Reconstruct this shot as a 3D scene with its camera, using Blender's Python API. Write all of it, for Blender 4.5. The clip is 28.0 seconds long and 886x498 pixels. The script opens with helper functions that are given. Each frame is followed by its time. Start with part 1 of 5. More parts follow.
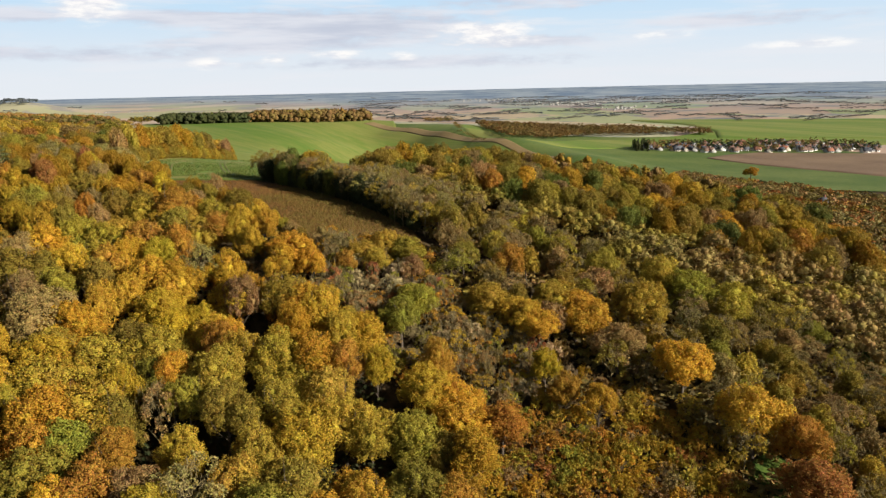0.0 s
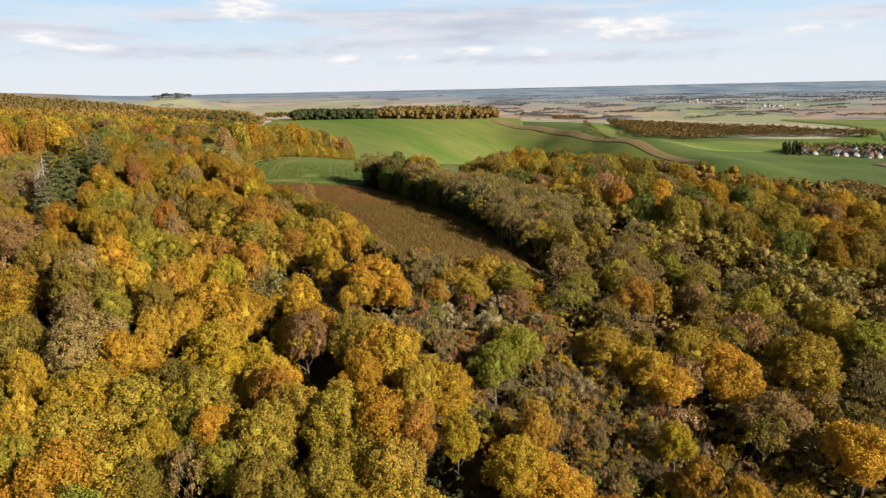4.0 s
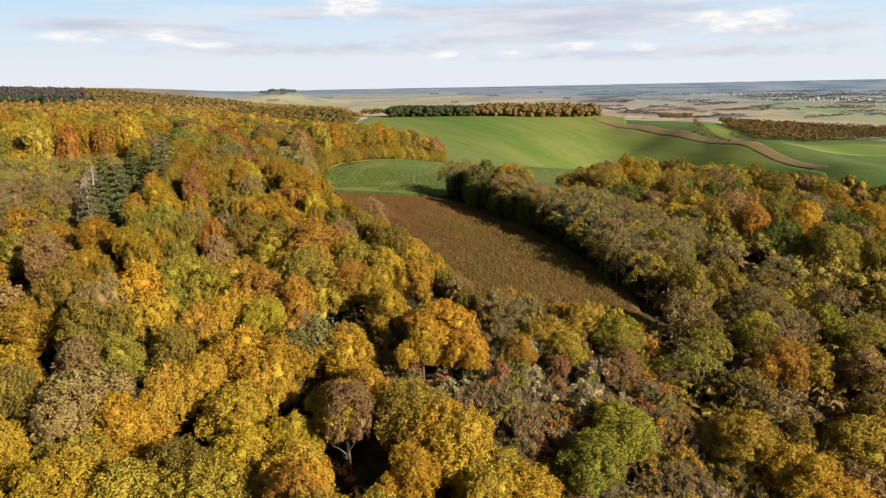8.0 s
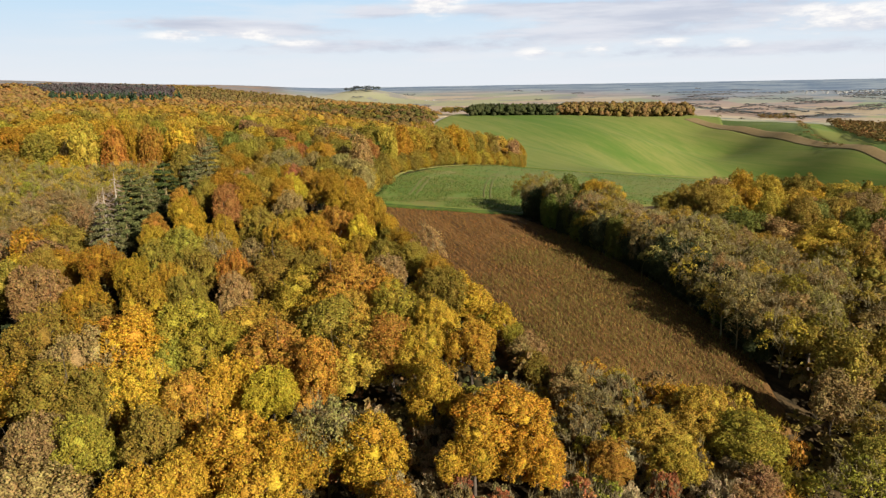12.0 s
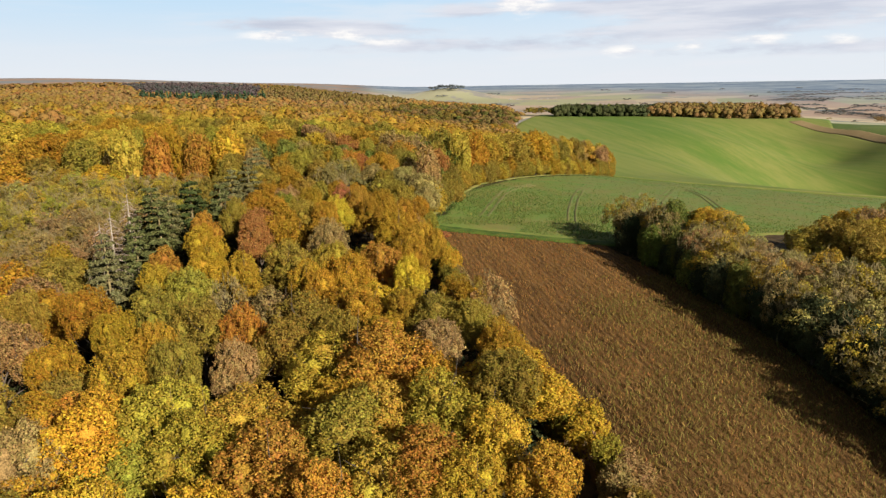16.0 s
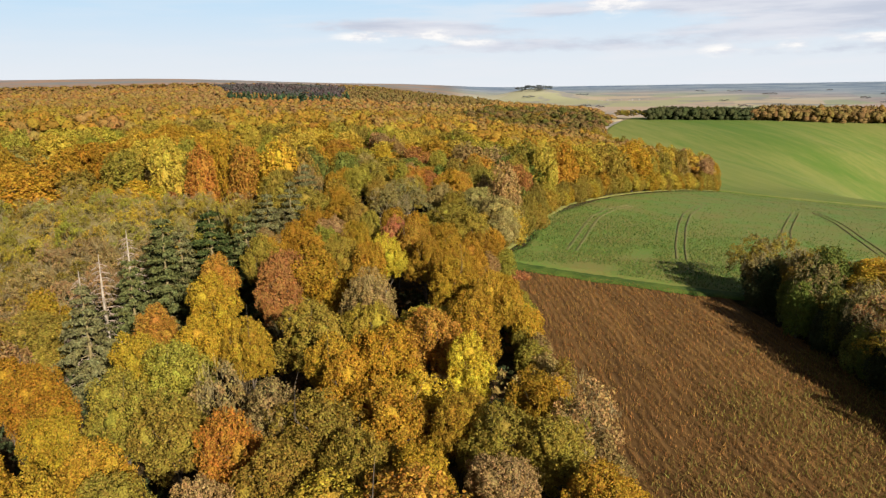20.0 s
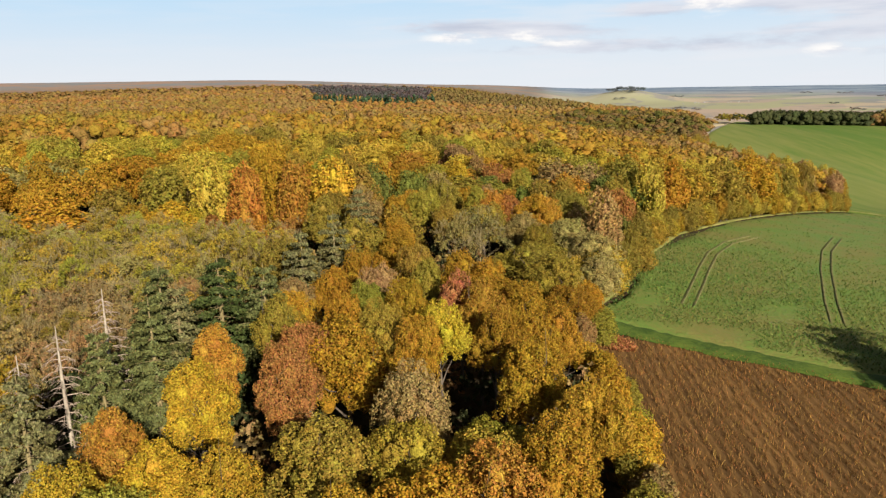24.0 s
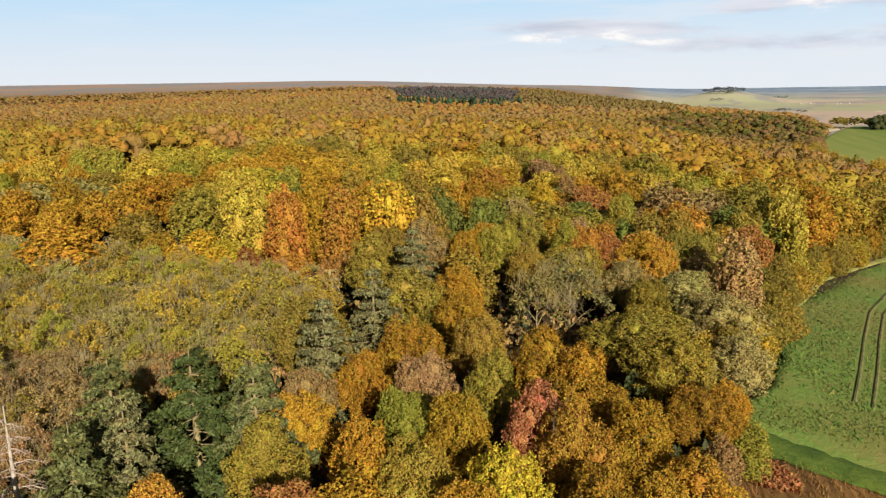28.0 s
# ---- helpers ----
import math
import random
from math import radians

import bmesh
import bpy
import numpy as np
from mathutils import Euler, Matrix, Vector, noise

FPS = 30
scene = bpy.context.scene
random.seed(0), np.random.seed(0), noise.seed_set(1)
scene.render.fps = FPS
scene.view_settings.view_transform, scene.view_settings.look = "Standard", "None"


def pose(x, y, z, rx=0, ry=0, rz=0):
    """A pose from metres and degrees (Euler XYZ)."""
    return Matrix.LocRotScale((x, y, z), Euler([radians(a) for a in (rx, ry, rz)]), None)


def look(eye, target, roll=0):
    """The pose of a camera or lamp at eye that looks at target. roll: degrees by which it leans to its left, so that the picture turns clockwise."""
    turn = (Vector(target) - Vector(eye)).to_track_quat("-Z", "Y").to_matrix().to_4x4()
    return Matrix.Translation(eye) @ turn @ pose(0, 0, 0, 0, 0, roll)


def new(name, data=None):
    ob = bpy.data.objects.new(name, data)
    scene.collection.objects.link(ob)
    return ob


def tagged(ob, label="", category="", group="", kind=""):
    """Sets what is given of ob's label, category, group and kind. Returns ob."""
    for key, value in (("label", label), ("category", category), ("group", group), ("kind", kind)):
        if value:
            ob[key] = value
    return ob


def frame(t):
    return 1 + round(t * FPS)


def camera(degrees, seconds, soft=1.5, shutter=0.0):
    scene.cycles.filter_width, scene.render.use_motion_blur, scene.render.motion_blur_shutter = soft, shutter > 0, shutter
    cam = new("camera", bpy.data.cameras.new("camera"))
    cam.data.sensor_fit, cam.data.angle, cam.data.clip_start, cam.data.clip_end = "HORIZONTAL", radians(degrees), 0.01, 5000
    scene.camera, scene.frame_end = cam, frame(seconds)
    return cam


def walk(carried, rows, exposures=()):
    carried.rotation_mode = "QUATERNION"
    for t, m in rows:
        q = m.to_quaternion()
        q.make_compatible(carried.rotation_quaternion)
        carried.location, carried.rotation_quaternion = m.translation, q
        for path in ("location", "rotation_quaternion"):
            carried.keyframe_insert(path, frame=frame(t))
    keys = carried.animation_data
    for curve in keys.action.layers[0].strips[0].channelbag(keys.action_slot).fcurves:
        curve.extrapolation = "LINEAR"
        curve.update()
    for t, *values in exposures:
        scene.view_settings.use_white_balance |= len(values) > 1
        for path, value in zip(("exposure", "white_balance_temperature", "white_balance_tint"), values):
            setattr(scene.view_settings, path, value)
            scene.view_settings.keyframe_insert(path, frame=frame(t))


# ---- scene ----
cam = camera(64.2, 28.0, soft=1.3)
ROWS = [
    (0.0, 3.77, -1.82, 59.96, 0.703, -13.049, -1.148),
    (0.5, 4.62, 0.45, 60.03, 1.969, -13.052, -1.139),
    (1.0, 5.23, 2.87, 60.10, 3.382, -13.059, -1.130),
    (1.5, 5.65, 5.39, 60.17, 4.679, -13.070, -1.121),
    (2.0, 5.91, 8.01, 60.24, 6.068, -13.083, -1.113),
    (2.5, 6.02, 10.69, 60.31, 7.286, -13.098, -1.105),
    (3.0, 6.01, 13.43, 60.38, 8.622, -13.115, -1.097),
    (3.5, 5.89, 16.20, 60.45, 9.845, -13.134, -1.090),
    (5.5, 4.70, 27.43, 60.74, 14.819, -13.221, -1.064),
    (6.0, 4.26, 30.24, 60.81, 16.031, -13.243, -1.058),
    (6.5, 3.78, 33.03, 60.89, 16.804, -13.265, -1.052),
    (7.0, 3.26, 35.82, 60.96, 17.394, -13.287, -1.047),
    (7.5, 2.71, 38.60, 61.04, 18.140, -13.309, -1.042),
    (8.0, 2.12, 41.36, 61.12, 18.943, -13.330, -1.037),
    (8.5, 1.49, 44.10, 61.20, 19.747, -13.349, -1.033),
    (9.0, 0.83, 46.84, 61.28, 20.559, -13.368, -1.029),
    (9.5, 0.13, 49.56, 61.36, 21.409, -13.385, -1.025),
    (10.0, -0.60, 52.27, 61.45, 22.203, -13.400, -1.022),
    (10.5, -1.37, 54.97, 61.53, 23.059, -13.414, -1.018),
    (11.0, -2.19, 57.66, 61.61, 23.840, -13.426, -1.016),
    (11.5, -3.04, 60.34, 61.70, 24.709, -13.437, -1.013),
    (12.0, -3.94, 63.02, 61.79, 25.556, -13.445, -1.011),
    (12.5, -4.88, 65.69, 61.88, 26.427, -13.451, -1.009),
    (14.5, -9.14, 76.31, 62.24, 29.723, -13.456, -1.004),
    (15.0, -10.33, 78.94, 62.34, 30.545, -13.451, -1.003),
    (15.5, -11.57, 81.57, 62.44, 31.428, -13.445, -1.003),
    (16.0, -12.86, 84.18, 62.53, 32.264, -13.436, -1.003),
    (16.5, -14.19, 86.78, 62.63, 33.070, -13.426, -1.004),
    (17.0, -15.57, 89.36, 62.73, 33.964, -13.413, -1.005),
    (17.5, -17.00, 91.93, 62.83, 34.814, -13.398, -1.006),
    (18.0, -18.47, 94.47, 62.93, 35.665, -13.382, -1.007),
    (18.5, -19.98, 96.98, 63.04, 36.525, -13.364, -1.009),
    (19.0, -21.53, 99.46, 63.14, 37.364, -13.344, -1.011),
    (19.5, -23.11, 101.91, 63.25, 38.266, -13.323, -1.013),
    (20.0, -24.73, 104.33, 63.35, 39.149, -13.301, -1.015),
    (20.5, -26.38, 106.71, 63.46, 39.987, -13.277, -1.018),
    (21.0, -28.05, 109.04, 63.57, 40.926, -13.253, -1.021),
    (21.5, -29.75, 111.33, 63.68, 41.759, -13.228, -1.025),
    (23.5, -36.77, 120.05, 64.12, 45.256, -13.124, -1.041),
    (24.0, -38.58, 122.12, 64.23, 46.127, -13.099, -1.046),
    (24.5, -40.42, 124.16, 64.35, 46.940, -13.075, -1.052),
    (25.0, -42.28, 126.16, 64.46, 47.876, -13.052, -1.057),
    (25.5, -44.18, 128.15, 64.58, 48.711, -13.030, -1.063),
    (26.0, -46.11, 130.12, 64.69, 49.688, -13.010, -1.069),
    (26.5, -48.10, 132.10, 64.81, 50.544, -12.992, -1.075),
    (27.0, -50.15, 134.10, 64.92, 51.420, -12.976, -1.082),
    (27.5, -52.28, 136.13, 65.03, 52.238, -12.964, -1.089),
    (28.0, -54.50, 138.23, 65.15, 53.057, -12.955, -1.097),
]
walk(cam, [(t, pose(x, y, z, 90 + pitch, 0, yaw) @ pose(0, 0, 0, 0, 0, roll)) for t, x, y, z, yaw, pitch, roll in ROWS])

# ---- light ----
SUN_FROM = Vector((0.93, -0.36, 0.0)).normalized()
SUN_HEIGHT = radians(24)
scene.view_settings.exposure = 0.88


def node(tree, kind, **values):
    n = tree.nodes.new(kind)
    for key, value in values.items():
        if key in n.inputs:
            n.inputs[key].default_value = value
    return n


def maths(tree, op, a, b=None, c=None):
    n = tree.nodes.new("ShaderNodeMath")
    n.operation = op
    for i, v in enumerate((a, b, c)):
        if v is None:
            continue
        if isinstance(v, (int, float)):
            n.inputs[i].default_value = v
        else:
            tree.links.new(v, n.inputs[i])
    return n.outputs[0]


def mixed(tree, fac, a, b, blend="MIX"):
    n = tree.nodes.new("ShaderNodeMix")
    n.data_type, n.blend_type = "RGBA", blend
    for slot, v in ((0, fac), (6, a), (7, b)):
        if isinstance(v, (int, float)):
            n.inputs[slot].default_value = v
        elif isinstance(v, tuple):
            n.inputs[slot].default_value = (*v[:3], 1.0)
        else:
            tree.links.new(v, n.inputs[slot])
    return n.outputs[2]


def span(tree, value, a, b, lo=0.0, hi=1.0):
    n = tree.nodes.new("ShaderNodeMapRange")
    n.interpolation_type = "SMOOTHSTEP"
    tree.links.new(value, n.inputs[0])
    for i, v in enumerate((a, b, lo, hi)):
        n.inputs[i + 1].default_value = v
    return n.outputs[0]


def noise_of(tree, vector, scale, detail=4.0, rough=0.55, stretch=None):
    if stretch:
        m = tree.nodes.new("ShaderNodeMapping")
        m.inputs["Scale"].default_value = stretch
        tree.links.new(vector, m.inputs[0])
        vector = m.outputs[0]
    n = node(tree, "ShaderNodeTexNoise", Scale=scale, Detail=detail, Roughness=rough)
    tree.links.new(vector, n.inputs["Vector"])
    return n.outputs[0]


def make_world():
    world = bpy.data.worlds.new("sky")
    scene.world = world
    world.use_nodes = True
    tree = world.node_tree
    tree.nodes.clear()
    sky = tree.nodes.new("ShaderNodeTexSky")
    sky.sky_type, sky.sun_disc = "NISHITA", False
    sky.sun_elevation = SUN_HEIGHT
    sky.sun_rotation = math.atan2(SUN_FROM.x, SUN_FROM.y)
    sky.air_density, sky.dust_density = 1.0, 0.6
    place = tree.nodes.new("ShaderNodeTexCoord").outputs["Generated"]
    parts = tree.nodes.new("ShaderNodeSeparateXYZ")
    tree.links.new(place, parts.inputs[0])
    x, y, z = parts.outputs
    turn = maths(tree, "MULTIPLY", maths(tree, "ARCTAN2", x, maths(tree, "MULTIPLY", y, 1.0)), -57.3)
    rise = maths(tree, "MULTIPLY", maths(tree, "ARCSINE", z), 57.3)
    flat = tree.nodes.new("ShaderNodeCombineXYZ")
    tree.links.new(turn, flat.inputs[0])
    tree.links.new(rise, flat.inputs[1])
    flat = flat.outputs[0]
    tufts = noise_of(tree, flat, 0.9, 7.0, 0.6, (0.5, 1.7, 1.0))
    streaks = noise_of(tree, flat, 0.33, 6.0, 0.55, (0.28, 2.6, 1.0))

    def heap(clouds, ragged, lo, hi):
        total = None
        for cu, cv, w, h, weight in clouds:
            du = maths(tree, "DIVIDE", maths(tree, "SUBTRACT", turn, cu), w)
            dv = maths(tree, "DIVIDE", maths(tree, "SUBTRACT", rise, cv), h)
            d = maths(tree, "ADD", maths(tree, "MULTIPLY", du, du), maths(tree, "MULTIPLY", dv, dv))
            g = maths(tree, "MULTIPLY", maths(tree, "EXPONENT", maths(tree, "MULTIPLY", d, -1.0)), weight)
            total = g if total is None else maths(tree, "ADD", total, g)
        rough = maths(tree, "MULTIPLY", maths(tree, "SUBTRACT", maths(tree, "ADD", maths(tree, "MULTIPLY", tufts, 0.5), maths(tree, "MULTIPLY", streaks, 0.5)), 0.5), ragged)
        body = span(tree, maths(tree, "ADD", total, rough), lo, hi)
        return maths(tree, "MULTIPLY", body, span(tree, total, 0.04, 0.3))

    base = mixed(tree, span(tree, rise, 0.0, 9.0), (8.0, 8.45, 9.0), (4.9, 7.4, 9.6))
    base = mixed(tree, span(tree, rise, 8.0, 24.0), base, mixed(tree, 1.0, sky.outputs[0], (0.15, 0.155, 0.165), "MULTIPLY"))
    # veils of high cloud drawn out along the horizon, then grey banks, then lit cumulus
    veil = maths(tree, "MULTIPLY", span(tree, streaks, 0.44, 0.66), span(tree, turn, 62.0, 20.0, 0.25, 0.9))
    lit = mixed(tree, maths(tree, "MULTIPLY", veil, 0.65), base, (8.3, 8.5, 9.0))
    lit = mixed(tree, maths(tree, "MULTIPLY", heap(BANKS, 2.6, 0.0, 0.75), 0.95), lit, mixed(tree, span(tree, streaks, 0.35, 0.65), (5.7, 6.1, 7.2), (7.7, 7.9, 8.6)))
    lit = mixed(tree, heap(CLOUDS, 2.1, 0.12, 0.95), lit, mixed(tree, span(tree, tufts, 0.36, 0.6), (7.6, 7.8, 8.5), (10.2, 10.0, 9.8)))
    back = node(tree, "ShaderNodeBackground", Strength=0.054)
    tree.links.new(lit, back.inputs[0])
    out = tree.nodes.new("ShaderNodeOutputWorld")
    tree.links.new(back.outputs[0], out.inputs[0])


# clouds: degrees left of north, degrees up, half width, half height, weight
CLOUDS = [(26.0, 5.7, 1.6, 0.8, 1.0), (-3.2, 3.8, 2.9, 0.75, 1.0), (45.0, 3.5, 1.7, 0.35, 0.9), (39.5, 3.5, 1.4, 0.33, 0.9), (36.5, 3.0, 1.3, 0.25, 0.7), (17.8, 1.9, 1.3, 0.35, 0.8), (13.2, 2.1, 1.2, 0.38, 0.8)]
CLOUDS += [(8.4, 2.5, 1.5, 0.3, 0.8), (3.6, 2.3, 1.2, 0.28, 0.7), (25.0, 6.8, 1.3, 0.5, 0.7), (4.0, 7.0, 2.5, 0.35, 0.6), (-16.0, 3.4, 2.0, 0.25, 0.6), (-26.0, 2.4, 3.0, 0.25, 0.6), (33.5, 6.9, 1.2, 0.4, 0.6)]
CLOUDS = [(u, v, w * 1.35, h * 1.35, k) for u, v, w, h, k in CLOUDS]
BANKS = [(8.0, 4.6, 9.5, 1.1, 1.1), (-8.0, 6.5, 8.0, 0.9, 0.7), (22.0, 7.2, 9.0, 0.6, 0.6), (30.0, 2.6, 12.0, 0.5, 0.6), (2.0, 1.8, 14.0, 0.5, 0.6), (19.5, 5.2, 6.0, 0.42, 0.9), (44.0, 4.3, 5.0, 0.45, 0.9), (38.0, 3.8, 5.0, 0.5, 0.8), (30.0, 5.2, 3.0, 0.5, 0.7), (-6.0, 3.2, 5.0, 0.5, 0.8), (14.0, 3.2, 8.0, 0.5, 0.6), (-22.0, 4.2, 7.0, 0.5, 0.6)]
make_world()
sun = new("sun", bpy.data.lights.new("sun", "SUN"))
sun.data.energy, sun.data.angle, sun.data.color = 5.0, radians(0.55), (1.0, 0.92, 0.79)
sun.matrix_world = look((SUN_FROM.x * 900 * math.cos(SUN_HEIGHT), SUN_FROM.y * 900 * math.cos(SUN_HEIGHT), 900 * math.sin(SUN_HEIGHT)), (0, 0, 0))


# ---- materials ----
def material(name):
    mat = bpy.data.materials.new(name)
    mat.use_nodes = True
    tree = mat.node_tree
    return mat, tree, tree.nodes["Principled BSDF"]


def coords(tree):
    return tree.nodes.new("ShaderNodeTexCoord").outputs["Object"]


def bumped(tree, shader, height, strength, distance):
    b = node(tree, "ShaderNodeBump", Strength=strength, Distance=distance)
    tree.links.new(height, b.inputs["Height"])
    tree.links.new(b.outputs[0], shader.inputs["Normal"])


def leaf_material(name, per_object, through_light=0.2, spread=0.24, rough=0.72, relief=0.0):
    mat, tree, shader = material(name)
    if per_object:
        tint = tree.nodes.new("ShaderNodeObjectInfo").outputs["Color"]
    else:
        a = tree.nodes.new("ShaderNodeAttribute")
        a.attribute_name = "tint"
        tint = a.outputs["Color"]
    chance = tree.nodes.new("ShaderNodeNewGeometry").outputs["Random Per Island"]
    hsv = tree.nodes.new("ShaderNodeHueSaturation")
    tree.links.new(tint, hsv.inputs["Color"])
    tree.links.new(span(tree, chance, 0.0, 1.0, 0.482, 0.518), hsv.inputs["Hue"])
    second = maths(tree, "FRACT", maths(tree, "MULTIPLY", chance, 17.31))
    tree.links.new(maths(tree, "ADD", maths(tree, "MULTIPLY", second, 2 * spread), 1.0 - spread), hsv.inputs["Value"])
    # leaves that have turned further, in patches through the crown
    patch = span(tree, noise_of(tree, coords(tree), 0.75, 2.0), 0.42, 0.68)
    turned = mixed(tree, maths(tree, "MULTIPLY", patch, 0.55), hsv.outputs[0], mixed(tree, 1.0, hsv.outputs[0], (1.1, 0.9, 0.7), "MULTIPLY"))
    fleck = noise_of(tree, coords(tree), 7.0, 3.0, 0.7)
    turned = mixed(tree, 1.0, turned, mixed(tree, span(tree, fleck, 0.36, 0.64), (0.62, 0.62, 0.62), (1.25, 1.25, 1.25)), "MULTIPLY")
    tree.links.new(turned, shader.inputs["Base Color"])
    shader.inputs["Roughness"].default_value = rough
    shader.inputs["Specular IOR Level"].default_value = 0.12
    if relief:
        bumped(tree, shader, noise_of(tree, coords(tree), 1.5, 4.0, 0.65), 0.9, relief)
    glow = tree.nodes.new("ShaderNodeBsdfTranslucent")
    tree.links.new(turned, glow.inputs["Color"])
    both = node(tree, "ShaderNodeMixShader", Fac=through_light)
    tree.links.new(shader.outputs[0], both.inputs[1])
    tree.links.new(glow.outputs[0], both.inputs[2])
    tree.links.new(both.outputs[0], tree.nodes["Material Output"].inputs["Surface"])
    return mat


def plain_material(name, a, b, scale, rough=0.9, bump=0.3, distance=0.05, fine=None, stretch=None, turn=0.0):
    mat, tree, shader = material(name)
    where = coords(tree)
    if turn:
        m = tree.nodes.new("ShaderNodeMapping")
        m.inputs["Rotation"].default_value = (0, 0, turn)
        tree.links.new(where, m.inputs[0])
        where = m.outputs[0]
    wide = noise_of(tree, where, scale, 5.0, 0.6, stretch)
    small = noise_of(tree, where, fine or scale * 9, 5.0, 0.65, stretch)
    tone = maths(tree, "ADD", maths(tree, "MULTIPLY", wide, 0.6), maths(tree, "MULTIPLY", small, 0.4))
    tree.links.new(mixed(tree, span(tree, tone, 0.33, 0.67), a, b), shader.inputs["Base Color"])
    shader.inputs["Roughness"].default_value = rough
    shader.inputs["Specular IOR Level"].default_value = 0.15
    bumped(tree, shader, small, bump, distance)
    return mat


LEAF = leaf_material("autumn_leaves", True)
LEAF_WOOD = leaf_material("autumn_leaves_of_woods", False)
LEAF_FAR = leaf_material("autumn_leaves_of_far_woods", False, 0.1, 0.14, 0.8, 0.5)
NEEDLE = leaf_material("needles", True, 0.2, 0.4, 0.55)
BARK = plain_material("bark", (0.055, 0.04, 0.028), (0.15, 0.12, 0.09), 0.8, 0.95, 0.6, 0.04)
DEAD = plain_material("dead_twigs", (0.27, 0.2, 0.15), (0.46, 0.355, 0.275), 0.8, 0.9, 0.4, 0.02)
PALE_BARK = plain_material("pale_bark", (0.14, 0.108, 0.048), (0.28, 0.22, 0.105), 0.8, 0.9, 0.5, 0.03)
SILVER = plain_material("silvery_bark", (0.24, 0.195, 0.145), (0.42, 0.36, 0.28), 1.5, 0.85, 0.4, 0.02)
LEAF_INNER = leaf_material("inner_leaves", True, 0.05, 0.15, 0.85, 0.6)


def far_ground_material():
    mat, tree, shader = material("hill_country_ground")
    where = coords(tree)
    litter = mixed(tree, span(tree, noise_of(tree, where, 0.5, 6.0, 0.65), 0.35, 0.68), (0.025, 0.019, 0.01), (0.085, 0.056, 0.026))
    grass = span(tree, noise_of(tree, where, 0.03, 4.0), 0.52, 0.66)
    near = mixed(tree, maths(tree, "MULTIPLY", grass, 0.12), litter, (0.10, 0.13, 0.03))
    # patchwork of far fields
    v = node(tree, "ShaderNodeTexVoronoi", Scale=0.0042, Randomness=0.9)
    m = tree.nodes.new("ShaderNodeMapping")
    m.inputs["Scale"].default_value = (1.0, 0.62, 0.0)
    m.inputs["Rotation"].default_value = (0, 0, 0.5)
    tree.links.new(where, m.inputs[0])
    tree.links.new(m.outputs[0], v.inputs["Vector"])
    ramp = tree.nodes.new("ShaderNodeValToRGB")
    ramp.color_ramp.interpolation = "CONSTANT"
    sep = tree.nodes.new("ShaderNodeSeparateColor")
    tree.links.new(v.outputs["Color"], sep.inputs[0])
    tree.links.new(sep.outputs[0], ramp.inputs[0])
    shades = [(0.40, 0.32, 0.22), (0.29, 0.30, 0.17), (0.37, 0.27, 0.21), (0.26, 0.29, 0.15), (0.45, 0.37, 0.26), (0.33, 0.25, 0.2), (0.34, 0.33, 0.22)]
    while len(ramp.color_ramp.elements) < len(shades):
        ramp.color_ramp.elements.new(0.5)
    for i, (e, c) in enumerate(zip(ramp.color_ramp.elements, shades)):
        e.position, e.color = i / len(shades), (*c, 1)
    # woods among the fields, their colour greyed for haze
    woods = span(tree, noise_of(tree, where, 0.005, 9.0, 0.68, (1.0, 1.0, 0.0)), 0.52, 0.6)
    fields = mixed(tree, woods, ramp.outputs[0], (0.15, 0.165, 0.17))
    parts = tree.nodes.new("ShaderNodeSeparateXYZ")
    tree.links.new(where, parts.inputs[0])
    x, y = parts.outputs[0], parts.outputs[1]
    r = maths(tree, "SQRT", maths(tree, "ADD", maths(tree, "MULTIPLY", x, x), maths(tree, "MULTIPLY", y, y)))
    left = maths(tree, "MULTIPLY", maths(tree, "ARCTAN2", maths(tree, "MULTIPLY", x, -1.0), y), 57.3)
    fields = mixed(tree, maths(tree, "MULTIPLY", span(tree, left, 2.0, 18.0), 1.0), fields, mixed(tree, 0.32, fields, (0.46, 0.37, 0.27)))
    # blue haze of distance, put into the colour of the farthest fields
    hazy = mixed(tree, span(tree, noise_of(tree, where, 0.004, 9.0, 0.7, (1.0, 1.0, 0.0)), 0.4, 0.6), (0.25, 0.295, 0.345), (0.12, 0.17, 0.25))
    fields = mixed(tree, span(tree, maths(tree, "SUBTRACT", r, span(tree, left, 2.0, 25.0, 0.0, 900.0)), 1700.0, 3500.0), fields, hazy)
    open_land = maths(tree, "MULTIPLY", span(tree, r, 560.0, 640.0), span(tree, left, 40.0, 36.0))
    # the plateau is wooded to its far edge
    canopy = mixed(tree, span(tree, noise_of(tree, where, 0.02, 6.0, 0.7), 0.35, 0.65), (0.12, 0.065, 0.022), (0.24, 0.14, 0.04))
    # past 1600 m the canopy colour pales and greys for haze
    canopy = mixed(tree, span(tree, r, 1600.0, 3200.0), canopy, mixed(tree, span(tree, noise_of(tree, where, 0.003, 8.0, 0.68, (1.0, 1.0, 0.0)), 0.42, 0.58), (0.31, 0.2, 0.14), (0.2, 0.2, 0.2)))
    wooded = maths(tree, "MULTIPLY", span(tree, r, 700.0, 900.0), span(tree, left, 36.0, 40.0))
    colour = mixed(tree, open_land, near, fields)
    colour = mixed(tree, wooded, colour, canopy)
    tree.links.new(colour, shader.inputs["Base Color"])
    shader.inputs["Roughness"].default_value = 0.95
    shader.inputs["Specular IOR Level"].default_value = 0.1
    bumped(tree, shader, noise_of(tree, where, 0.6, 5.0, 0.7), 0.5, 0.25)
    return mat


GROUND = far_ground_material()


